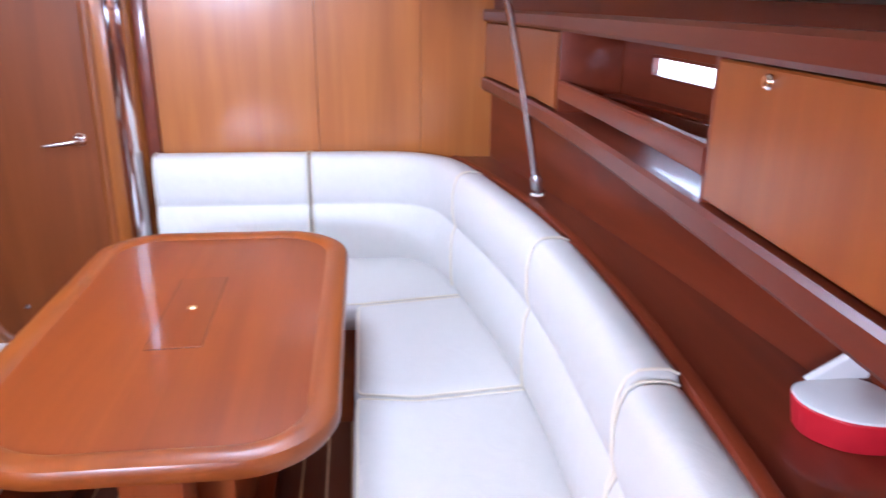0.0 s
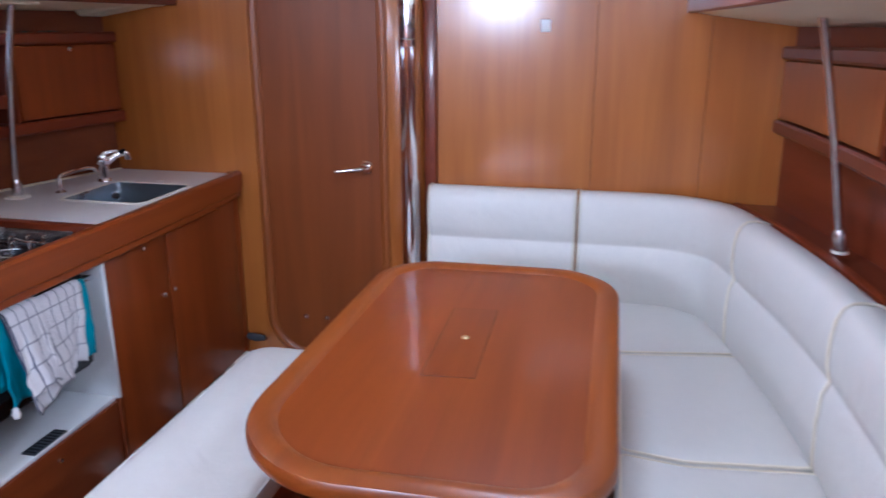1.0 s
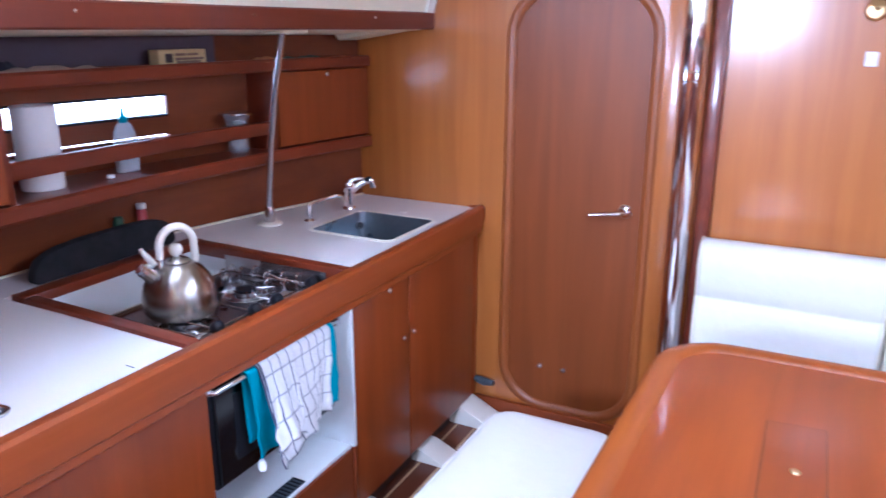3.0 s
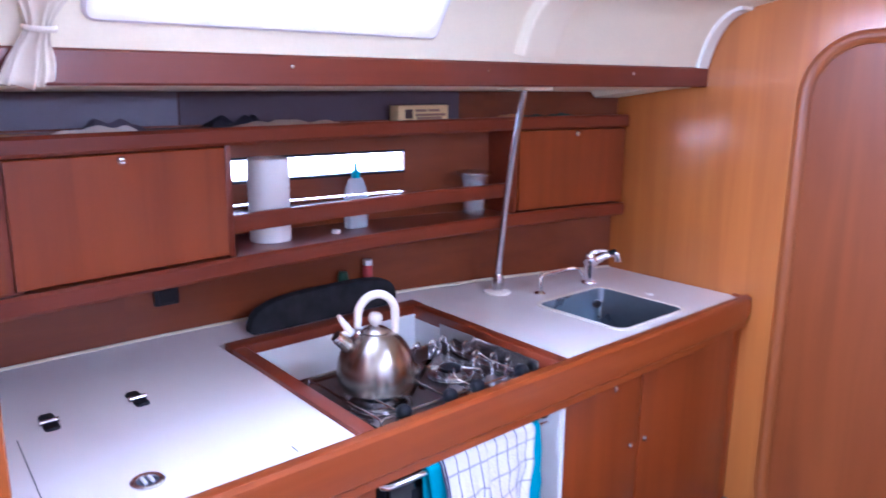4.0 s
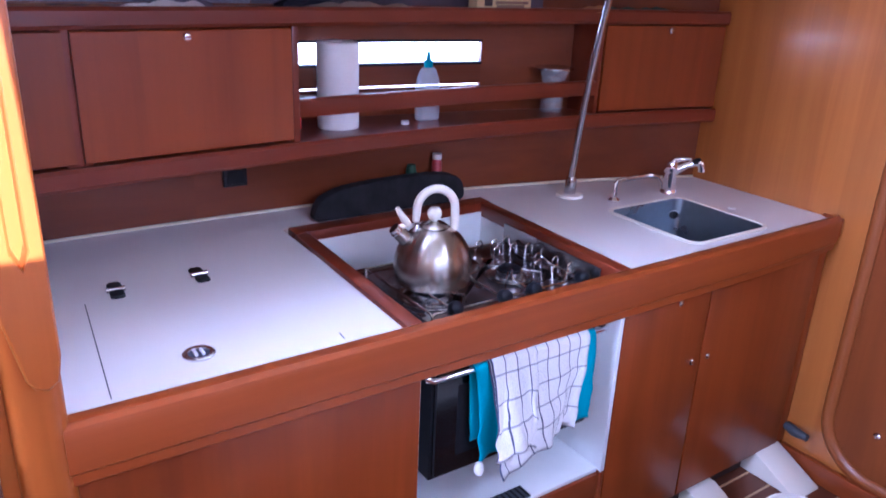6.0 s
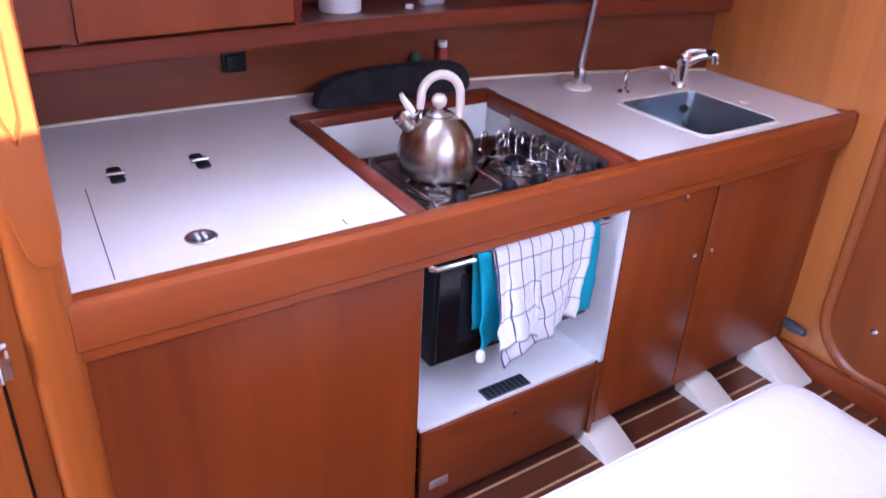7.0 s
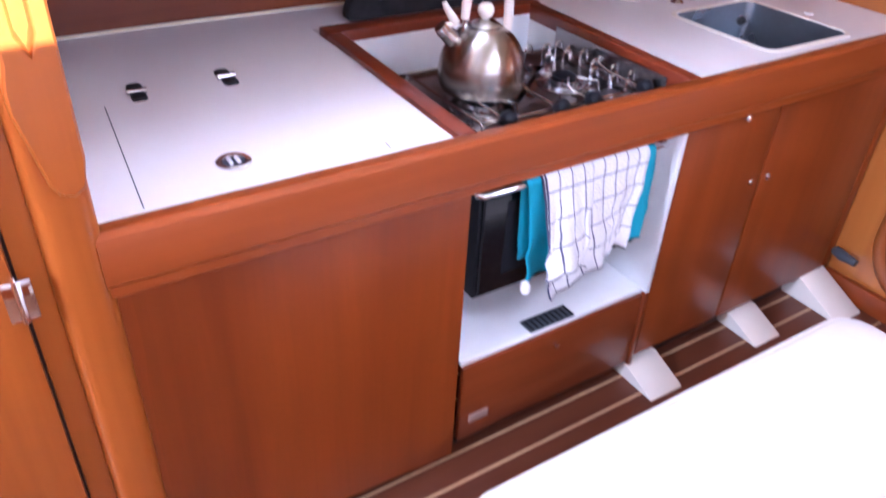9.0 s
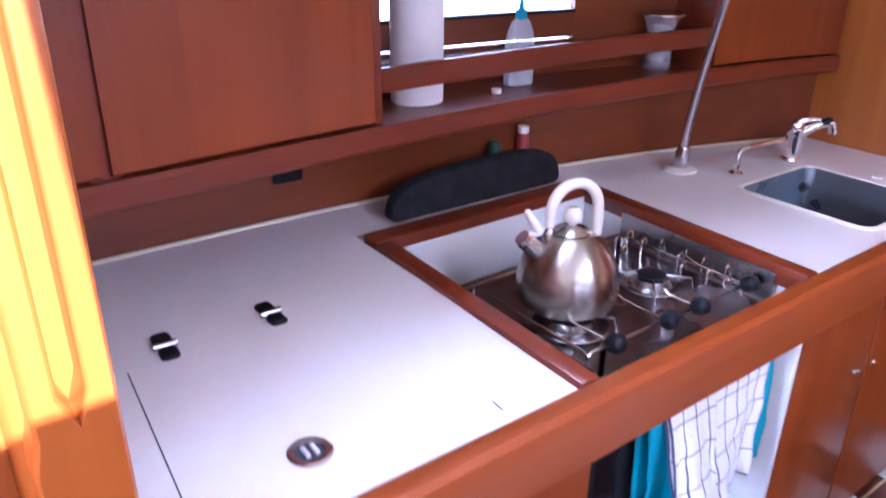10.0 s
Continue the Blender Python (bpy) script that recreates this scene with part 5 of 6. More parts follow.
# ---- grab poles ----
def grab_pole(pts, disc, label):
    ob = thing("grab_pole", disc, label, "handrail", "grab poles")
    bm = bmesh.new()
    tube(bm, pts, 0.0110, 14)
    part("tube", bm, satin, ob)
    bm = bmesh.new()
    lathe(bm, [(0, 0), (0.019, 0), (0.019, 0.045), (0.014, 0.060), (0, 0.060)], Vector(disc) + Vector((0, 0, 0.008)), 18, Vector(pts[1]) - Vector(pts[0]))
    part("socket", bm, satin, ob)
    bm = bmesh.new()
    w = 0.044 if disc[0] < 0 else 0.022
    lathe(bm, [(0, 0), (w, 0), (w, 0.006), (w - 0.006, 0.010), (0, 0.010)], disc, 24)
    part("base_disc", bm, ivory, ob, "ivory base disc")
    return ob


def bowed(a, c, b, n=14):
    """A gently bowed line from a to b, drawn towards c."""
    a, c, b = Vector(a), Vector(c), Vector(b)
    return [(1 - t) ** 2 * a + 2 * t * (1 - t) * c + t * t * b for t in [k / n for k in range(n + 1)]]


grab_pole(bowed((-2.168, 2.050, CT + 0.01), (-2.155, 2.055, 1.21), (-1.985, 1.962, 1.583)), (-2.168, 2.053, CT), "satin steel grab pole from worktop to deckhead")
grab_pole(bowed((0.606, 1.962, 0.892), (0.552, 1.955, 1.21), (0.458, 1.90, 1.548)), (0.606, 1.962, 0.884), "satin steel grab pole from settee ledge to deckhead")

bm = bmesh.new()
slab(bm, rounded(-2.05, -1.935, 1.90, 2.04, 0.02, 4), [(0.003, 1.568), (0, 1.571), (0, 1.582)])
tagged(part("pole_plate", bm, cream_trim), "cream backing plate at the head of the grab pole", "plate")

# ---- table ----
TZ = 0.789
table = thing("saloon_table", (-0.341, 1.337, 0), "varnished mahogany saloon table with raised rounded edge", "table")
TOP = []
for cx, cy, r, a0 in ((0.008 - 0.19, 1.925 - 0.19, 0.19, 0), (-0.700 + 0.16, 1.925 - 0.16, 0.16, 90), (-0.700 + 0.245, 0.750 + 0.245, 0.245, 180), (0.008 - 0.16, 0.750 + 0.16, 0.16, 270)):
    TOP += [(cx + r * math.cos(radians(a0 + 7.5 * k)), cy + r * math.sin(radians(a0 + 7.5 * k))) for k in range(13)]
# the ends bow gently outwards
TOP = [(x, y + (0.026 if y > 1.337 else -0.021) * (1 - ((x + 0.341) / 0.349) ** 2) * (1 if abs(y - 1.337) > 0.3 else 0)) for x, y in TOP]
part("tabletop", slab(bmesh.new(), inset(TOP, 0.060), [(0.0, TZ - 0.028), (0, TZ - 0.004)]), table_wood, table)
bm = bmesh.new()
lv = [(0.062, TZ - 0.005), (0.058, TZ - 0.002), (0.052, TZ + 0.002), (0.040, TZ + 0.006), (0.018, TZ + 0.006), (0.005, TZ + 0.001), (0.0, TZ - 0.008), (0.0, TZ - 0.024), (0.006, TZ - 0.034), (0.020, TZ - 0.037), (0.062, TZ - 0.037)]
rings = [[bm.verts.new((x, y, z)) for x, y in inset(TOP, d)] for d, z in lv]
for a, b in zip(rings, rings[1:] + rings[:1]):
    for k in range(len(a)):
        j = (k + 1) % len(a)
        bm.faces.new((a[k], a[j], b[j], b[k]))
part("edge", bm, table_rim, table, "rounded solid mahogany edge")
# bottle locker lid let into the top
LID = [(-0.417, 1.562), (-0.408, 1.158), (-0.290, 1.166), (-0.301, 1.572)]
bm = bmesh.new()
slab(bm, LID, [(0.0, TZ - 0.006), (0, TZ - 0.0032)])
part("lid_joint", bm, joint_shade, table)
bm = bmesh.new()
slab(bm, inset(LID, 0.0022), [(0.0, TZ - 0.006), (0, TZ - 0.0030), (0.001, TZ - 0.0025)])
lid = part("bottle_lid", bm, lid_wood, table, "veneered lid of the bottle locker")
part("finger_pull", lathe(bmesh.new(), [(0, 0), (0.010, 0), (0.010, 0.002), (0.007, 0.004), (0, 0.003)], (-0.351, 1.373, TZ - 0.0026), 16), plain("brass", (0.75, 0.58, 0.32), 0.3, 1.0), lid, "small brass finger pull")
for y in (0.97, 1.67):
    part("leg", one_box(-0.391, -0.291, y - 0.05, y + 0.05, 0.0, TZ - 0.028, 0.012), red_z, table)
part("locker_box", one_box(-0.466, -0.226, 1.06, 1.63, 0.32, TZ - 0.030, 0.006), red_y, table)
part("foot", one_box(-0.436, -0.236, 0.86, 1.82, 0.0, 0.035, 0.008), red_y, table)

# ---- centre bench ----
def pad(bm, outline, levels, puff):
    """A stuffed cushion: the outline at (inset, height) levels, its top swelling towards the middle in slight waves."""
    rings = [[bm.verts.new((u, v, w)) for u, v in (inset(outline, d) if d else outline)] for d, w in levels]
    last = [v.co.copy() for v in rings[-1]]
    mid = sum(last, Vector()) / len(last)
    for f in (0.93, 0.84, 0.70, 0.52, 0.34, 0.17):
        ring = []
        for p in last:
            q = mid + (p - mid) * f
            q.z += puff * (1 - f * f) ** 0.7 + 0.004 * noise.noise(Vector((q.x * 9, q.y * 7, 3.0))) * (1 - f ** 4)
            ring.append(bm.verts.new(q))
        rings.append(ring)
    n = len(outline)
    for a, b in zip(rings, rings[1:]):
        for k in range(n):
            bm.faces.new((a[k], a[(k + 1) % n], b[(k + 1) % n], b[k]))
    bm.faces.new(rings[0][::-1])
    bm.faces.new(rings[-1])
    return bm


def cushion(name, x0, x1, y0, y1, z0, z1, r, parent, puff=0.010):
    bm = bmesh.new()
    out = rounded(x0, x1, y0, y1, r, 8)
    e = 0.022
    lv = [(e, z0), (e * 0.3, z0 + 0.006), (0, z0 + e), (0, z1 - e * 1.2), (e * 0.12, z1 - e * 0.6), (e * 0.45, z1 - e * 0.2), (e, z1)]
    pad(bm, out, lv, puff)
    ob = part(name, bm, leather, parent, angle=60)
    bm = bmesh.new()
    pts = [(x, y, z1 - e * 0.5) for x, y in inset(out, e * 0.12)]
    tube(bm, pts + pts[:1], 0.0035, 6, caps=False)
    part("piping", bm, leather if parent and "bench" in parent.name else piping, ob)
    return ob


bench = thing("saloon_bench", (-0.99, 1.40, 0), "centre bench with a white leatherette cushion", "bench")
part("base", one_box(-1.120, -0.860, 0.93, 1.89, 0.0, 0.365, 0.006), red_z, bench)
cushion("cushion", -1.200, -0.805, 0.846, 1.948, 0.365, 0.446, 0.080, bench)

# ---- settee ----
SZ = 0.485
settee = thing("settee", (0.1, 1.6, 0), "white leatherette corner settee round the table", "sofa")
bm = bmesh.new()
slab(bm, [(0.045, -0.90), (0.485, -0.90), (0.485, 2.58), (-0.695, 2.58), (-0.695, 2.10), (0.045, 2.10)], [(0, 0.0), (0, 0.375)])
part("base", bm, red_y, settee, smooth=False)


def seat(path_out, label=""):
    bm = bmesh.new()
    e = 0.025
    n = len(path_out)
    pad(bm, path_out, [(e, 0.375), (0.0, 0.395), (0, SZ - e), (e * 0.3, SZ - e * 0.3), (e, SZ)], 0.012)
    s = part("seat_cushion", bm, leather, settee, label, angle=60)
    bm = bmesh.new()
    pts = [(x, y, SZ - e * 0.25) for x, y in inset(path_out, e * 0.35)]
    tube(bm, pts + pts[:1], 0.0035, 6, caps=False)
    part("piping", bm, piping, s)
    return s


def soften(poly, r=0.035, n=4):
    """Rounds the corners of a polygon."""
    out, m = [], len(poly)
    for i in range(m):
        a, b, c = (Vector(poly[(i + k) % m]) for k in (-1, 0, 1))
        d0, d1 = min(r, (a - b).length * 0.45), min(r, (c - b).length * 0.45)
        p, q = b + (a - b).normalized() * d0, b + (c - b).normalized() * d1
        for k in range(n + 1):
            t = k / n
            out.append(tuple((1 - t) ** 2 * p + 2 * t * (1 - t) * b + t * t * q))
    return out


# backrest line: front of the cushions from the bulkhead round to the hull side
BACK = [(-0.720, 2.520), (-0.135, 2.520), (0.125, 2.515), (0.242, 2.480), (0.322, 2.400), (0.362, 2.250), (0.402, 2.050), (0.439, 1.850), (0.467, 1.650), (0.485, 1.450), (0.492, 1.200), (0.491, 0.950), (0.485, 0.700), (0.475, 0.300), (0.447, -0.300), (0.417, -0.900)]


def back_point(s):
    """The point a way s (0 to 1 between listed points) along the backrest."""
    i = min(int(s), len(BACK) - 2)
    t = s - i
    p = [Vector(BACK[max(0, min(len(BACK) - 1, i + k))]) for k in (-1, 0, 1, 2)]
    return 0.5 * ((2 * p[1]) + (p[2] - p[0]) * t + (2 * p[0] - 5 * p[1] + 4 * p[2] - p[3]) * t * t + (3 * p[1] - p[0] - 3 * p[2] + p[3]) * t * t * t)


def back_path(s0, s1, n=16):
    return [tuple(back_point(s0 + (s1 - s0) * k / n)) for k in range(n + 1)]


def s_at(y):
    lo, hi = 3.0, 14.9
    for _ in range(40):
        mid = (lo + hi) / 2
        if back_point(mid).y > y:
            lo = mid
        else:
            hi = mid
    return lo


def backrest(s0, s1, top, n=18):
    """A padded backrest: fuller below a stitched crease, a roll above it, rounded top."""
    bm = bmesh.new()
    z = SZ - 0.02
    h = top - z
    # offset to the left of the path points into the cabin
    prof = [(0.105, z), (-0.004, z), (-0.010, z + 0.10 * h), (-0.014, z + 0.30 * h), (-0.010, z + 0.48 * h), (0.001, z + 0.545 * h), (0.004, z + 0.56 * h), (0.000, z + 0.575 * h),
            (-0.009, z + 0.66 * h), (-0.010, z + 0.80 * h), (-0.004, z + 0.90 * h), (0.008, z + 0.965 * h), (0.026, z + 0.995 * h), (0.050, z + h), (0.080, z + 0.995 * h), (0.098, z + 0.975 * h), (0.105, z + 0.93 * h)]
    path = back_path(s0, s1, n)
    flip = [(-o, zz) for o, zz in prof]
    # ends drawn in slightly, so that each cushion has rounded ends
    sweep(bm, path, flip)
    ob = part("back_cushion", bm, leather, settee, angle=70)
    md = ob.modifiers.new("round", "BEVEL")
    md.width, md.segments, md.limit_method, md.angle_limit = 0.012, 3, "ANGLE", radians(60)
    for s in (s0, s1):
        bm = bmesh.new()
        p, q = back_point(max(0, s - 0.02)), back_point(s + 0.02)
        d = (q - p).normalized()
        nr = Vector((d.y, -d.x))
        c = back_point(s)
        tube(bm, [(c.x + nr.x * o, c.y + nr.y * o, zz + 0.002) for o, zz in flip[1:-1]], 0.003, 6)
        part("piping", bm, piping, ob)
    return ob


sa, sb, sc = s_at(2.20), s_at(1.475), s_at(0.770)
backrest(0.0, 0.955, 0.900)
backrest(0.985, sa - 0.03, 0.900, 26)
backrest(sa, sb - 0.03, 0.900, 20)
backrest(sb, sc - 0.03, 0.904, 20)
backrest(sc, s_at(-0.02), 0.885, 20)
backrest(s_at(-0.03), 14.9, 0.885, 12)


def seat_edge(y):
    return back_point(s_at(y)).x + 0.012


seat(soften([(-0.695, 2.075), (-0.150, 2.075), (-0.150, 2.53), (-0.695, 2.53)]))
seat(soften([(-0.145, 2.075), (0.020, 2.060), (seat_edge(2.12) + 0.012, 2.125), (0.372, 2.30), (0.325, 2.45), (0.235, 2.540), (-0.145, 2.54)], 0.03))
seat(soften([(0.020, 1.462), (0.185, 1.435), (seat_edge(1.475), 1.472), (seat_edge(1.7), 1.7), (seat_edge(1.9), 1.9), (seat_edge(2.11), 2.118), (0.020, 2.054)], 0.03))
seat(soften([(0.020, 0.62), (seat_edge(0.62), 0.62), (seat_edge(1.0), 1.0), (seat_edge(1.25), 1.25), (seat_edge(1.465), 1.465), (0.185, 1.428), (0.020, 1.455)], 0.03))
seat(soften([(0.020, -0.88), (seat_edge(-0.6), -0.88), (seat_edge(-0.2), -0.2), (seat_edge(0.3), 0.3), (seat_edge(0.612), 0.612), (0.020, 0.612)], 0.03))
# a low step box beside the table foot
tagged(part("step_box", one_box(-0.060, 0.035, 0.76, 0.98, 0.0, 0.30, 0.006), ivory), "cream locker end below the settee front", "locker")

# ledge and rounded lip behind the settee
ledge = thing("settee_ledge", (0.6, 1.2, 0.86), "dark mahogany ledge behind the settee backs", "ledge")
bm = bmesh.new()
rows = []
for k in range(31):
    y = -0.9 + (YB - 0.016 + 0.9) * k / 30
    xl, xh = star_lip(max(y, 0.3)), star_hull(y) - 0.001
    xh = max(xh, xl + 0.012)
    rows.append([bm.verts.new(p) for p in ((xl - 0.004, y, 0.838), (xh, y, 0.838), (xh, y, 0.862), (xl - 0.004, y, 0.862))])
for a, b in zip(rows, rows[1:]):
    for i in range(4):
        bm.faces.new((a[i], a[(i + 1) % 4], b[(i + 1) % 4], b[i]))
bm.faces.new(rows[0])
bm.faces.new(rows[-1][::-1])
part("shelf", bm, deep_y, ledge)
bm = bmesh.new()
path = [(star_lip(max(y, 0.3)), y) for y in [-0.9 + (YB - 0.10 + 0.9) * k / 34 for k in range(35)]]
sweep(bm, path, [(-0.034, 0.835), (0.0, 0.835), (0.004, 0.842), (0.004, 0.872), (-0.004, 0.884), (-0.018, 0.888), (-0.030, 0.884), (-0.034, 0.876)])
part("lip", bm, maroon_y, ledge, "rounded mahogany lip")
part("corner_fill", slab(bmesh.new(), [(0.24, 2.655 - 0.014), (0.40, 2.45), (0.57, 2.45), (0.57, 2.655 - 0.014)], [(0, 0.835), (0, 0.858)]), deep_y, ledge)

# ---- foot wedges at the galley base ----
def wedge(y, w, x1, h):
    """A wedge that slopes from the cupboard front down to the sole."""
    x0, xp = -1.660, -1.604
    bm = bmesh.new()
    slab(bm, [(x0, 0.001), (x1, 0.001), (x1 - 0.002, 0.006), (xp + 0.006, h), (x0, h)], [(0.002, y - w / 2), (0, y - w / 2 + 0.003), (0, y + w / 2 - 0.003), (0.002, y + w / 2)], lambda u, v, t: (u, t, v))
    return tagged(part("foot_wedge", bm, ivory), "cream wedge-shaped foot block at the galley base", "foot block", "galley foot blocks")


for y, w, x1, h in ((1.775, 0.122, -1.482, 0.052), (2.222, 0.118, -1.488, 0.052), (2.553, 0.130, -1.430, 0.085), (0.560, 0.105, -1.556, 0.030)):
    wedge(y, w, x1, h)

# ---- small things ----
bm = lathe(bmesh.new(), [(0.018, 0), (0.056, 0), (0.057, 0.004), (0.057, 0.226), (0.054, 0.230), (0.020, 0.230), (0.018, 0.226)], (-2.318, 1.292, 1.152), 32)
roll = tagged(part("kitchen_roll", bm, paper), "white kitchen paper roll standing in the niche", "paper roll")
soap = thing("soap_bottle", (-2.32, 1.585, 1.152), "clear washing-up liquid bottle with turquoise nozzle", "bottle")
bm = bmesh.new()
slab(bm, rounded(-2.338, -2.298, 1.544, 1.622, 0.018, 5), [(0.004, 1.152), (0, 1.157), (0, 1.24), (0.004, 1.272), (0.013, 1.296), (0.019, 1.304)])
part("body", bm, milky, soap)
bm = lathe(bmesh.new(), [(0, 0), (0.013, 0), (0.013, 0.018), (0.007, 0.024), (0.004, 0.045), (0, 0.046)], (-2.318, 1.583, 1.304), 14)
part("nozzle", bm, cloth_teal, soap, "turquoise nozzle")
jar = thing("glass_jar", (-2.276, 2.035, 1.152), "small glass jar of cutlery bits with steel rim", "jar")
part("vessel", lathe(bmesh.new(), [(0, 0), (0.034, 0), (0.037, 0.005), (0.037, 0.100), (0.044, 0.124), (0.056, 0.138), (0.053, 0.140), (0.042, 0.126), (0.034, 0.100), (0.034, 0.008), (0, 0.008)], (-2.276, 2.035, 1.152), 24), jar_glass, jar)
part("rim", lathe(bmesh.new(), [(0.054, 0.136), (0.062, 0.138), (0.062, 0.143), (0.054, 0.145)], (-2.276, 2.035, 1.152), 24), satin, jar)
bm = bmesh.new()
for k in range(40):
    a, rr, zz = k * 2.4, 0.021 * ((k * 7) % 10 / 10) ** 0.5, 1.163 + 0.0024 * k
    bx(bm, -2.276 + rr * math.cos(a) - 0.007, -2.276 + rr * math.cos(a) + 0.007, 2.035 + rr * math.sin(a) - 0.011, 2.035 + rr * math.sin(a) + 0.011, zz, zz + 0.010, 0.002, 1, turn=Matrix.Rotation(a, 4, "Z"))
part("contents", bm, satin, jar, "small steel bits")
tagged(part("niche_peg", lathe(bmesh.new(), [(0, 0), (0.012, 0), (0.012, 0.010), (0, 0.012)], (-2.28, 1.485, 1.152), 12), white_plastic), "small white plug on the niche shelf", "plug")
tagged(part("red_packet", one_box(-2.40, -2.32, 1.130, 1.185, 1.152, 1.195, 0.004), red_box), "red packet standing in the niche", "packet")

US = 1.4665
boxob = thing("cardboard_box", (-2.32, 1.84, US), "long buff cardboard box with printed front", "box")
part("carton", one_box(-2.35, -2.305, 1.737, 1.942, US, US + 0.050, 0.002), plain("buff_card", (0.78, 0.58, 0.27), 0.7), boxob)
part("print_square", one_box(-2.3052, -2.3045, 1.764, 1.793, US + 0.010, US + 0.038, 0), plain("print_dark", (0.10, 0.06, 0.05), 0.7), boxob)
for k, (a, b, h) in enumerate(((1.805, 1.85, 0.034), (1.857, 1.905, 0.034), (1.805, 1.93, 0.020), (1.81, 1.915, 0.010))):
    part("print_bar", one_box(-2.3052, -2.3045, a, b, US + h - 0.004, US + h + 0.004, 0), plain("print_brown", (0.30, 0.18, 0.11), 0.7), boxob)


def paper_pile(name, y0, y1, x, h, mat, label, seed):
    """A crumpled soft heap, one closed skin on the shelf."""
    bm = bmesh.new()
    nu, nv = 26, 10
    grid = []
    for i in range(nu + 1):
        row = []
        for j in range(nv + 1):
            u, v = i / nu, j / nv
            edge = min(1, 6 * min(u, 1 - u)) * min(1, 4 * min(v, 1 - v))
            p = Vector((x - 0.05 + 0.075 * v + 0.010 * math.sin(9 * u + seed), y0 + (y1 - y0) * u, 0))
            hh = h * (0.55 + 0.9 * noise.noise(Vector((p.x * 25 + seed, p.y * 22, seed)))) if edge > 0 else 0
            row.append(bm.verts.new((p.x, p.y, US + max(0.0, hh) * (edge ** 0.5) + 0.001)))
        grid.append(row)
    for i in range(nu):
        for j in range(nv):
            bm.faces.new((grid[i][j], grid[i + 1][j], grid[i + 1][j + 1], grid[i][j + 1]))
    return tagged(part(name, bm, mat, angle=30), label, "clutter")


paper_pile("crumpled_paper", 0.73, 0.93, -2.23, 0.018, paper, "crumpled white papers on the upper shelf", 2)
paper_pile("folded_cloth", 0.83, 0.96, -2.31, 0.030, plain("grey_cloth", (0.13, 0.11, 0.15), 0.8), "dark cloth bundle on the upper shelf", 5)
paper_pile("magazine", 1.20, 1.55, -2.31, 0.017, plain("tan_paper", (0.45, 0.33, 0.24), 0.7), "tan papers lying on the upper shelf", 7)
paper_pile("dark_pouch", 1.15, 1.33, -2.37, 0.028, plain("navy_cloth", (0.02, 0.02, 0.035), 0.7), "dark pouch on the upper shelf", 9)
paper_pile("folded_chart", 2.19, 2.49, -2.21, 0.018, plain("green_cover", (0.03, 0.10, 0.08), 0.6), "dark green folded cover on the upper shelf", 4)
paper_pile("orange_packet", 2.09, 2.19, -2.21, 0.018, plain("orange_pack", (0.45, 0.20, 0.07), 0.6), "orange packet on the upper shelf", 6)
paper_pile("wood_batten", 0.49, 0.71, -2.19, 0.016, plain("raw_batten", (0.40, 0.20, 0.09), 0.6), "wooden batten on the upper shelf", 12)

socket = thing("power_socket", (-2.43, 1.03, 1.0), "black power socket on the galley back panel", "socket")
part("plate", one_box(port_hull(1.03) - 0.001, port_hull(1.03) + 0.014, 0.999, 1.066, 0.980, 1.038, 0.004), black, socket)
part("cover", one_box(port_hull(1.03) + 0.014, port_hull(1.03) + 0.022, 1.007, 1.058, 0.988, 1.028, 0.004), black, socket)

# black bread board with rounded top leaning behind the cooker
bm = bmesh.new()
bo = [(1.178, 0.0), (1.700, 0.0), (1.700, 0.055), (1.668, 0.082), (1.60, 0.092), (1.50, 0.093), (1.38, 0.091), (1.28, 0.084), (1.205, 0.060)]
slab(bm, soften(bo, 0.03), [(0.003, 0.0), (0, 0.004), (0, 0.030), (0.004, 0.036)], lambda u, v, w: (-2.278 - w - v * 0.22, u + 0.012, CT + 0.002 + v))
tagged(part("black_case", bm, plain("black_fabric", (0.006, 0.0065, 0.009), 0.85, scale=200, bump=0.3)), "soft black case lying behind the cooker", "case")
tagged(part("sauce_bottle", lathe(bmesh.new(), [(0, 0), (0.017, 0), (0.017, 0.085), (0.013, 0.105), (0, 0.108)], (-2.385, 1.575, CT), 14), plain("green_plastic", (0.012, 0.075, 0.035), 0.4)), "small dark green bottle behind the cooker", "bottle")
bt = tagged(part("spice_bottle", lathe(bmesh.new(), [(0, 0), (0.016, 0), (0.016, 0.105), (0.010, 0.115), (0, 0.116)], (-2.382, 1.668, CT), 14), plain("red_label", (0.35, 0.03, 0.03), 0.4)), "small red bottle with white cap behind the cooker", "bottle")
part("cap", lathe(bmesh.new(), [(0, 0.115), (0.015, 0.115), (0.015, 0.132), (0, 0.133)], (-2.382, 1.668, CT), 14), white_plastic, bt, "white cap")

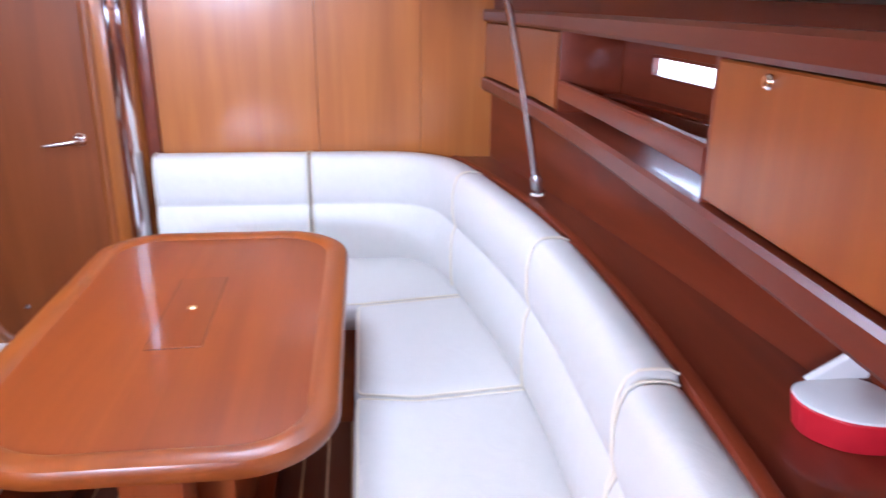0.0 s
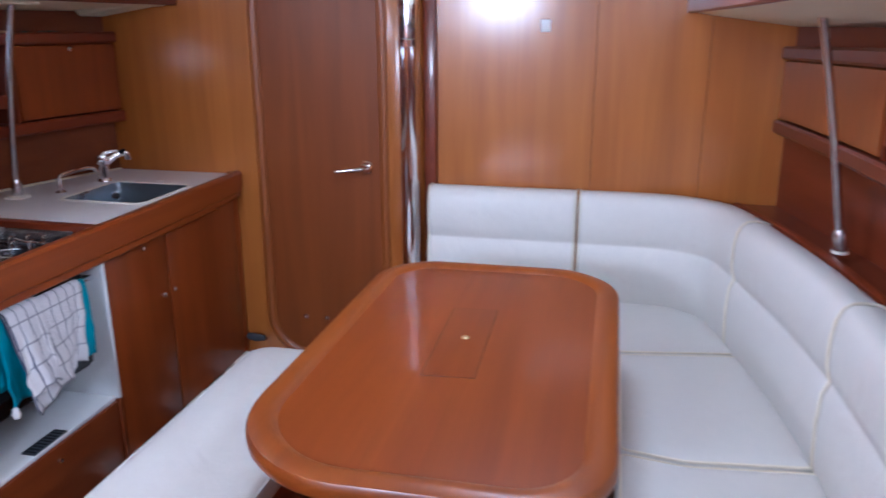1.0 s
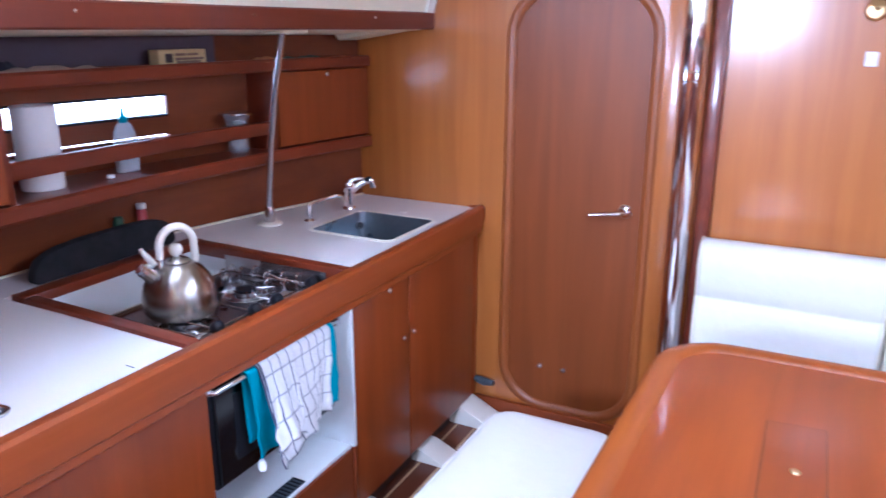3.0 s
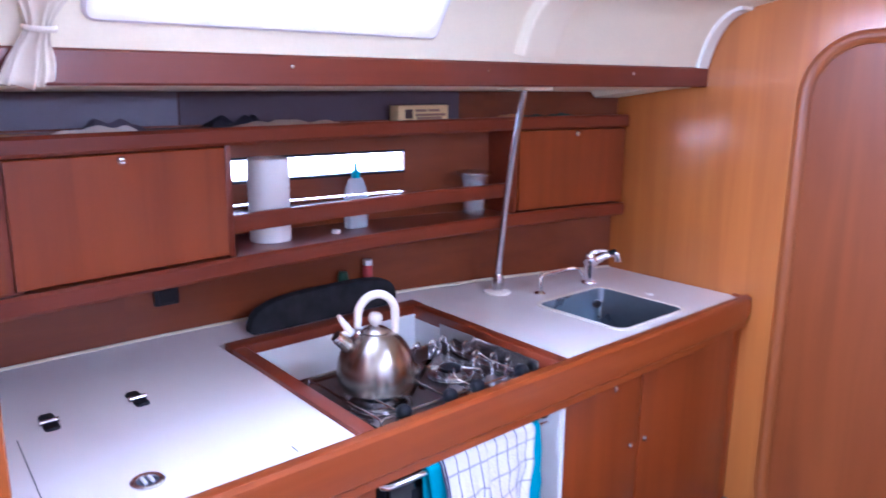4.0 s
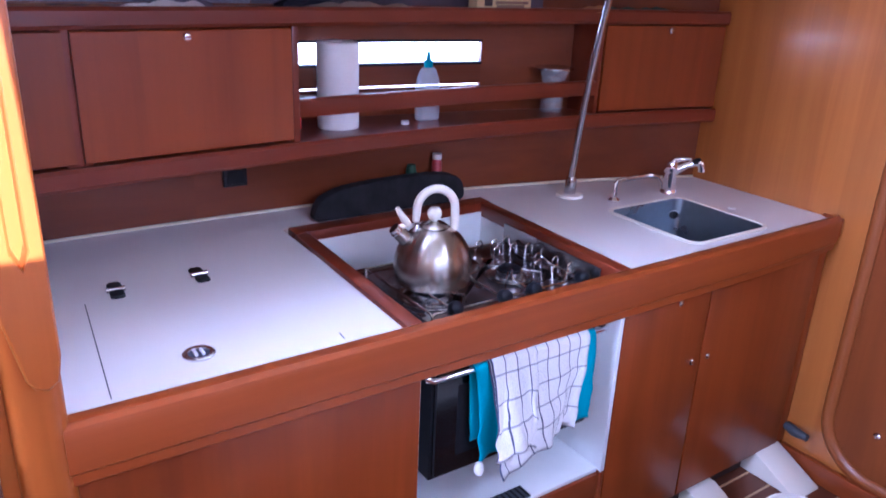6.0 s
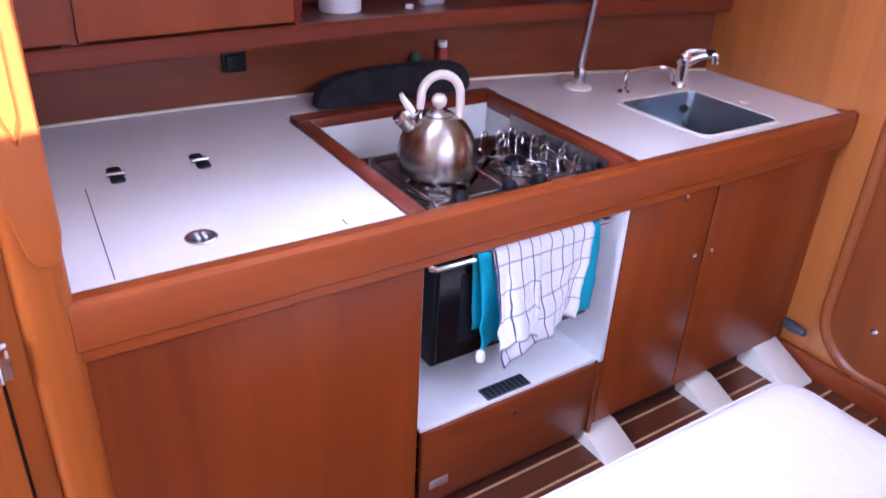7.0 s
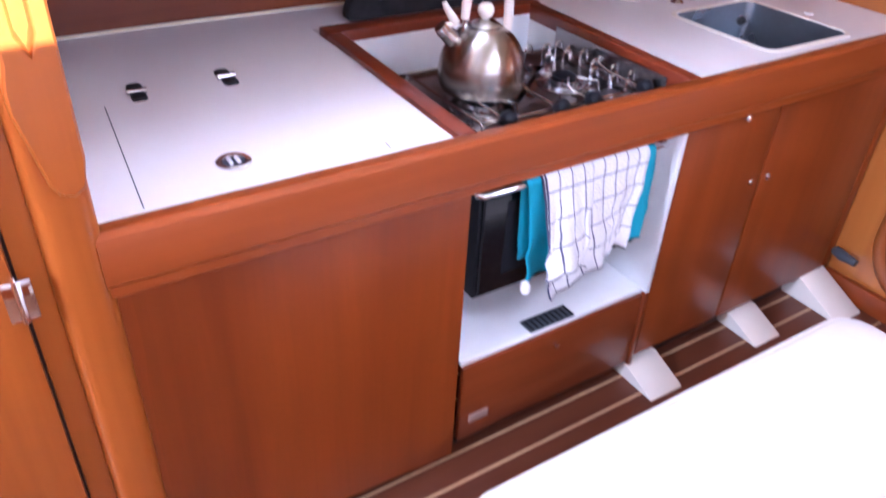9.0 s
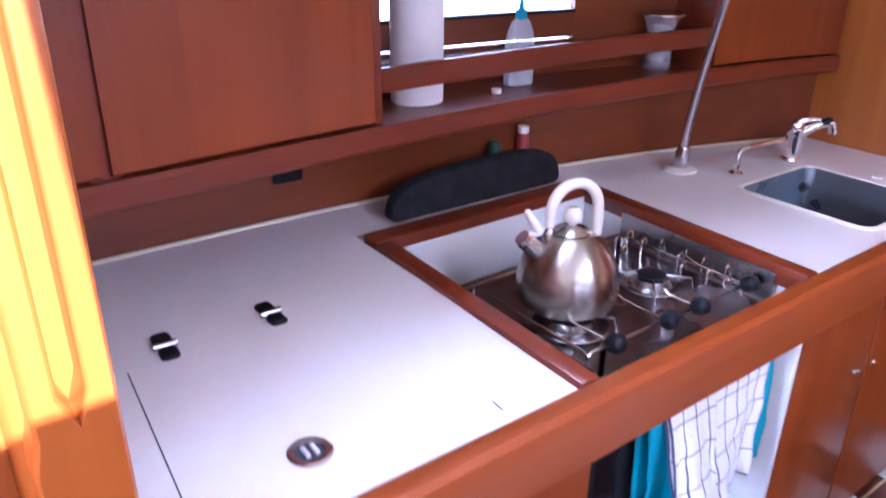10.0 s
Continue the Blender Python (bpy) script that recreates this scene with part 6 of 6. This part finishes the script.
# gathered curtain tied back beside the coachroof window
bm = bmesh.new()
rows = []
for j in range(25):
    t = j / 24
    v = 0.245 - 0.300 * t
    # drawn in at the tie, flaring below it
    half = 0.056 - 0.029 * math.exp(-((t - 0.68) / 0.17) ** 2) - 0.010 * t
    mid = 0.664 - 0.042 * t - 0.045 * max(0.0, t - 0.68)
    row = []
    for i in range(61):
        u = i / 60
        a = 2 * math.pi * (4.6 * u + 0.35 * math.sin(5 * u + 1.0) + 0.15 * math.sin(9 * u) * t)
        fold = (0.5 + 0.5 * math.sin(a)) * (0.35 + 0.65 * abs(math.sin(2.3 * u + 0.6)))
        amp = 0.010 + 0.012 * abs(t - 0.68)
        yy = mid + (u - 0.5) * 2 * half + 0.003 * math.sin(a + 1.3)
        p = Vector(place_port(yy, max(v, 0.010), -0.014 - amp * fold))
        p.z -= max(0.0, 0.010 - v)
        p.x += 0.010 * max(0.0, (0.010 - v) / 0.06)
        p.z += (0.006 * math.sin(7 * u + 0.5) + 0.010 * (u - 0.5)) * t ** 3
        row.append(bm.verts.new(p))
    rows.append(row)
for a, b in zip(rows, rows[1:]):
    for i in range(60):
        bm.faces.new((a[i], a[i + 1], b[i + 1], b[i]))
cur = tagged(part("curtain", bm, curtain_mat, angle=80), "gathered cream curtain hanging beside the coachroof window", "curtain")
md = cur.modifiers.new("thickness", "SOLIDIFY")
md.thickness = 0.002

bm = bmesh.new()
loop = [Vector(place_port(0.6355 + 0.0275 * math.cos(q), 0.245 - 0.300 * 0.68, -0.020 - 0.014 * math.sin(q))) for q in [math.pi * k / 12 for k in range(13)]]
rows = [[bm.verts.new(p + Vector((0, 0, dz))) for dz in (-0.005, 0.005)] for p in loop]
for r, q in zip(rows, rows[1:]):
    bm.faces.new((r[0], q[0], q[1], r[1]))
tie = part("tie_band", bm, curtain_mat, cur)
md = tie.modifiers.new("thickness", "SOLIDIFY")
md.thickness = 0.002

# red and white box on the settee ledge
cap = thing("gift_box", (0.785, 0.66, 0.862), "open red box with white lining on the settee ledge", "box")
bm = bmesh.new()
arc = soften([(0.867, 0.700), (0.722, 0.692), (0.711, 0.620), (0.760, 0.562), (0.865, 0.548)], 0.06, 8)
slab(bm, arc, [(0.010, 0.863), (0.008, 0.866), (0, 0.914), (0.002, 0.917)])
part("body", bm, red_box, cap)
bm = bmesh.new()
slab(bm, inset(arc, 0.001), [(0, 0.9172), (0.0, 0.921), (0.004, 0.923)])
part("lining", bm, white_plastic, cap, "white top")
bm = bmesh.new()
slab(bm, [(0.760, 0.92), (0.865, 0.92), (0.862, 0.955), (0.840, 0.985), (0.827, 0.988), (0.805, 0.962)], [(0.002, 0.690), (0, 0.693), (0, 0.702), (0.002, 0.705)], lambda u, v, w: (u, w - (v - 0.92) * 0.3, v))
part("lid_flap", bm, white_plastic, cap, "white flap folded up")
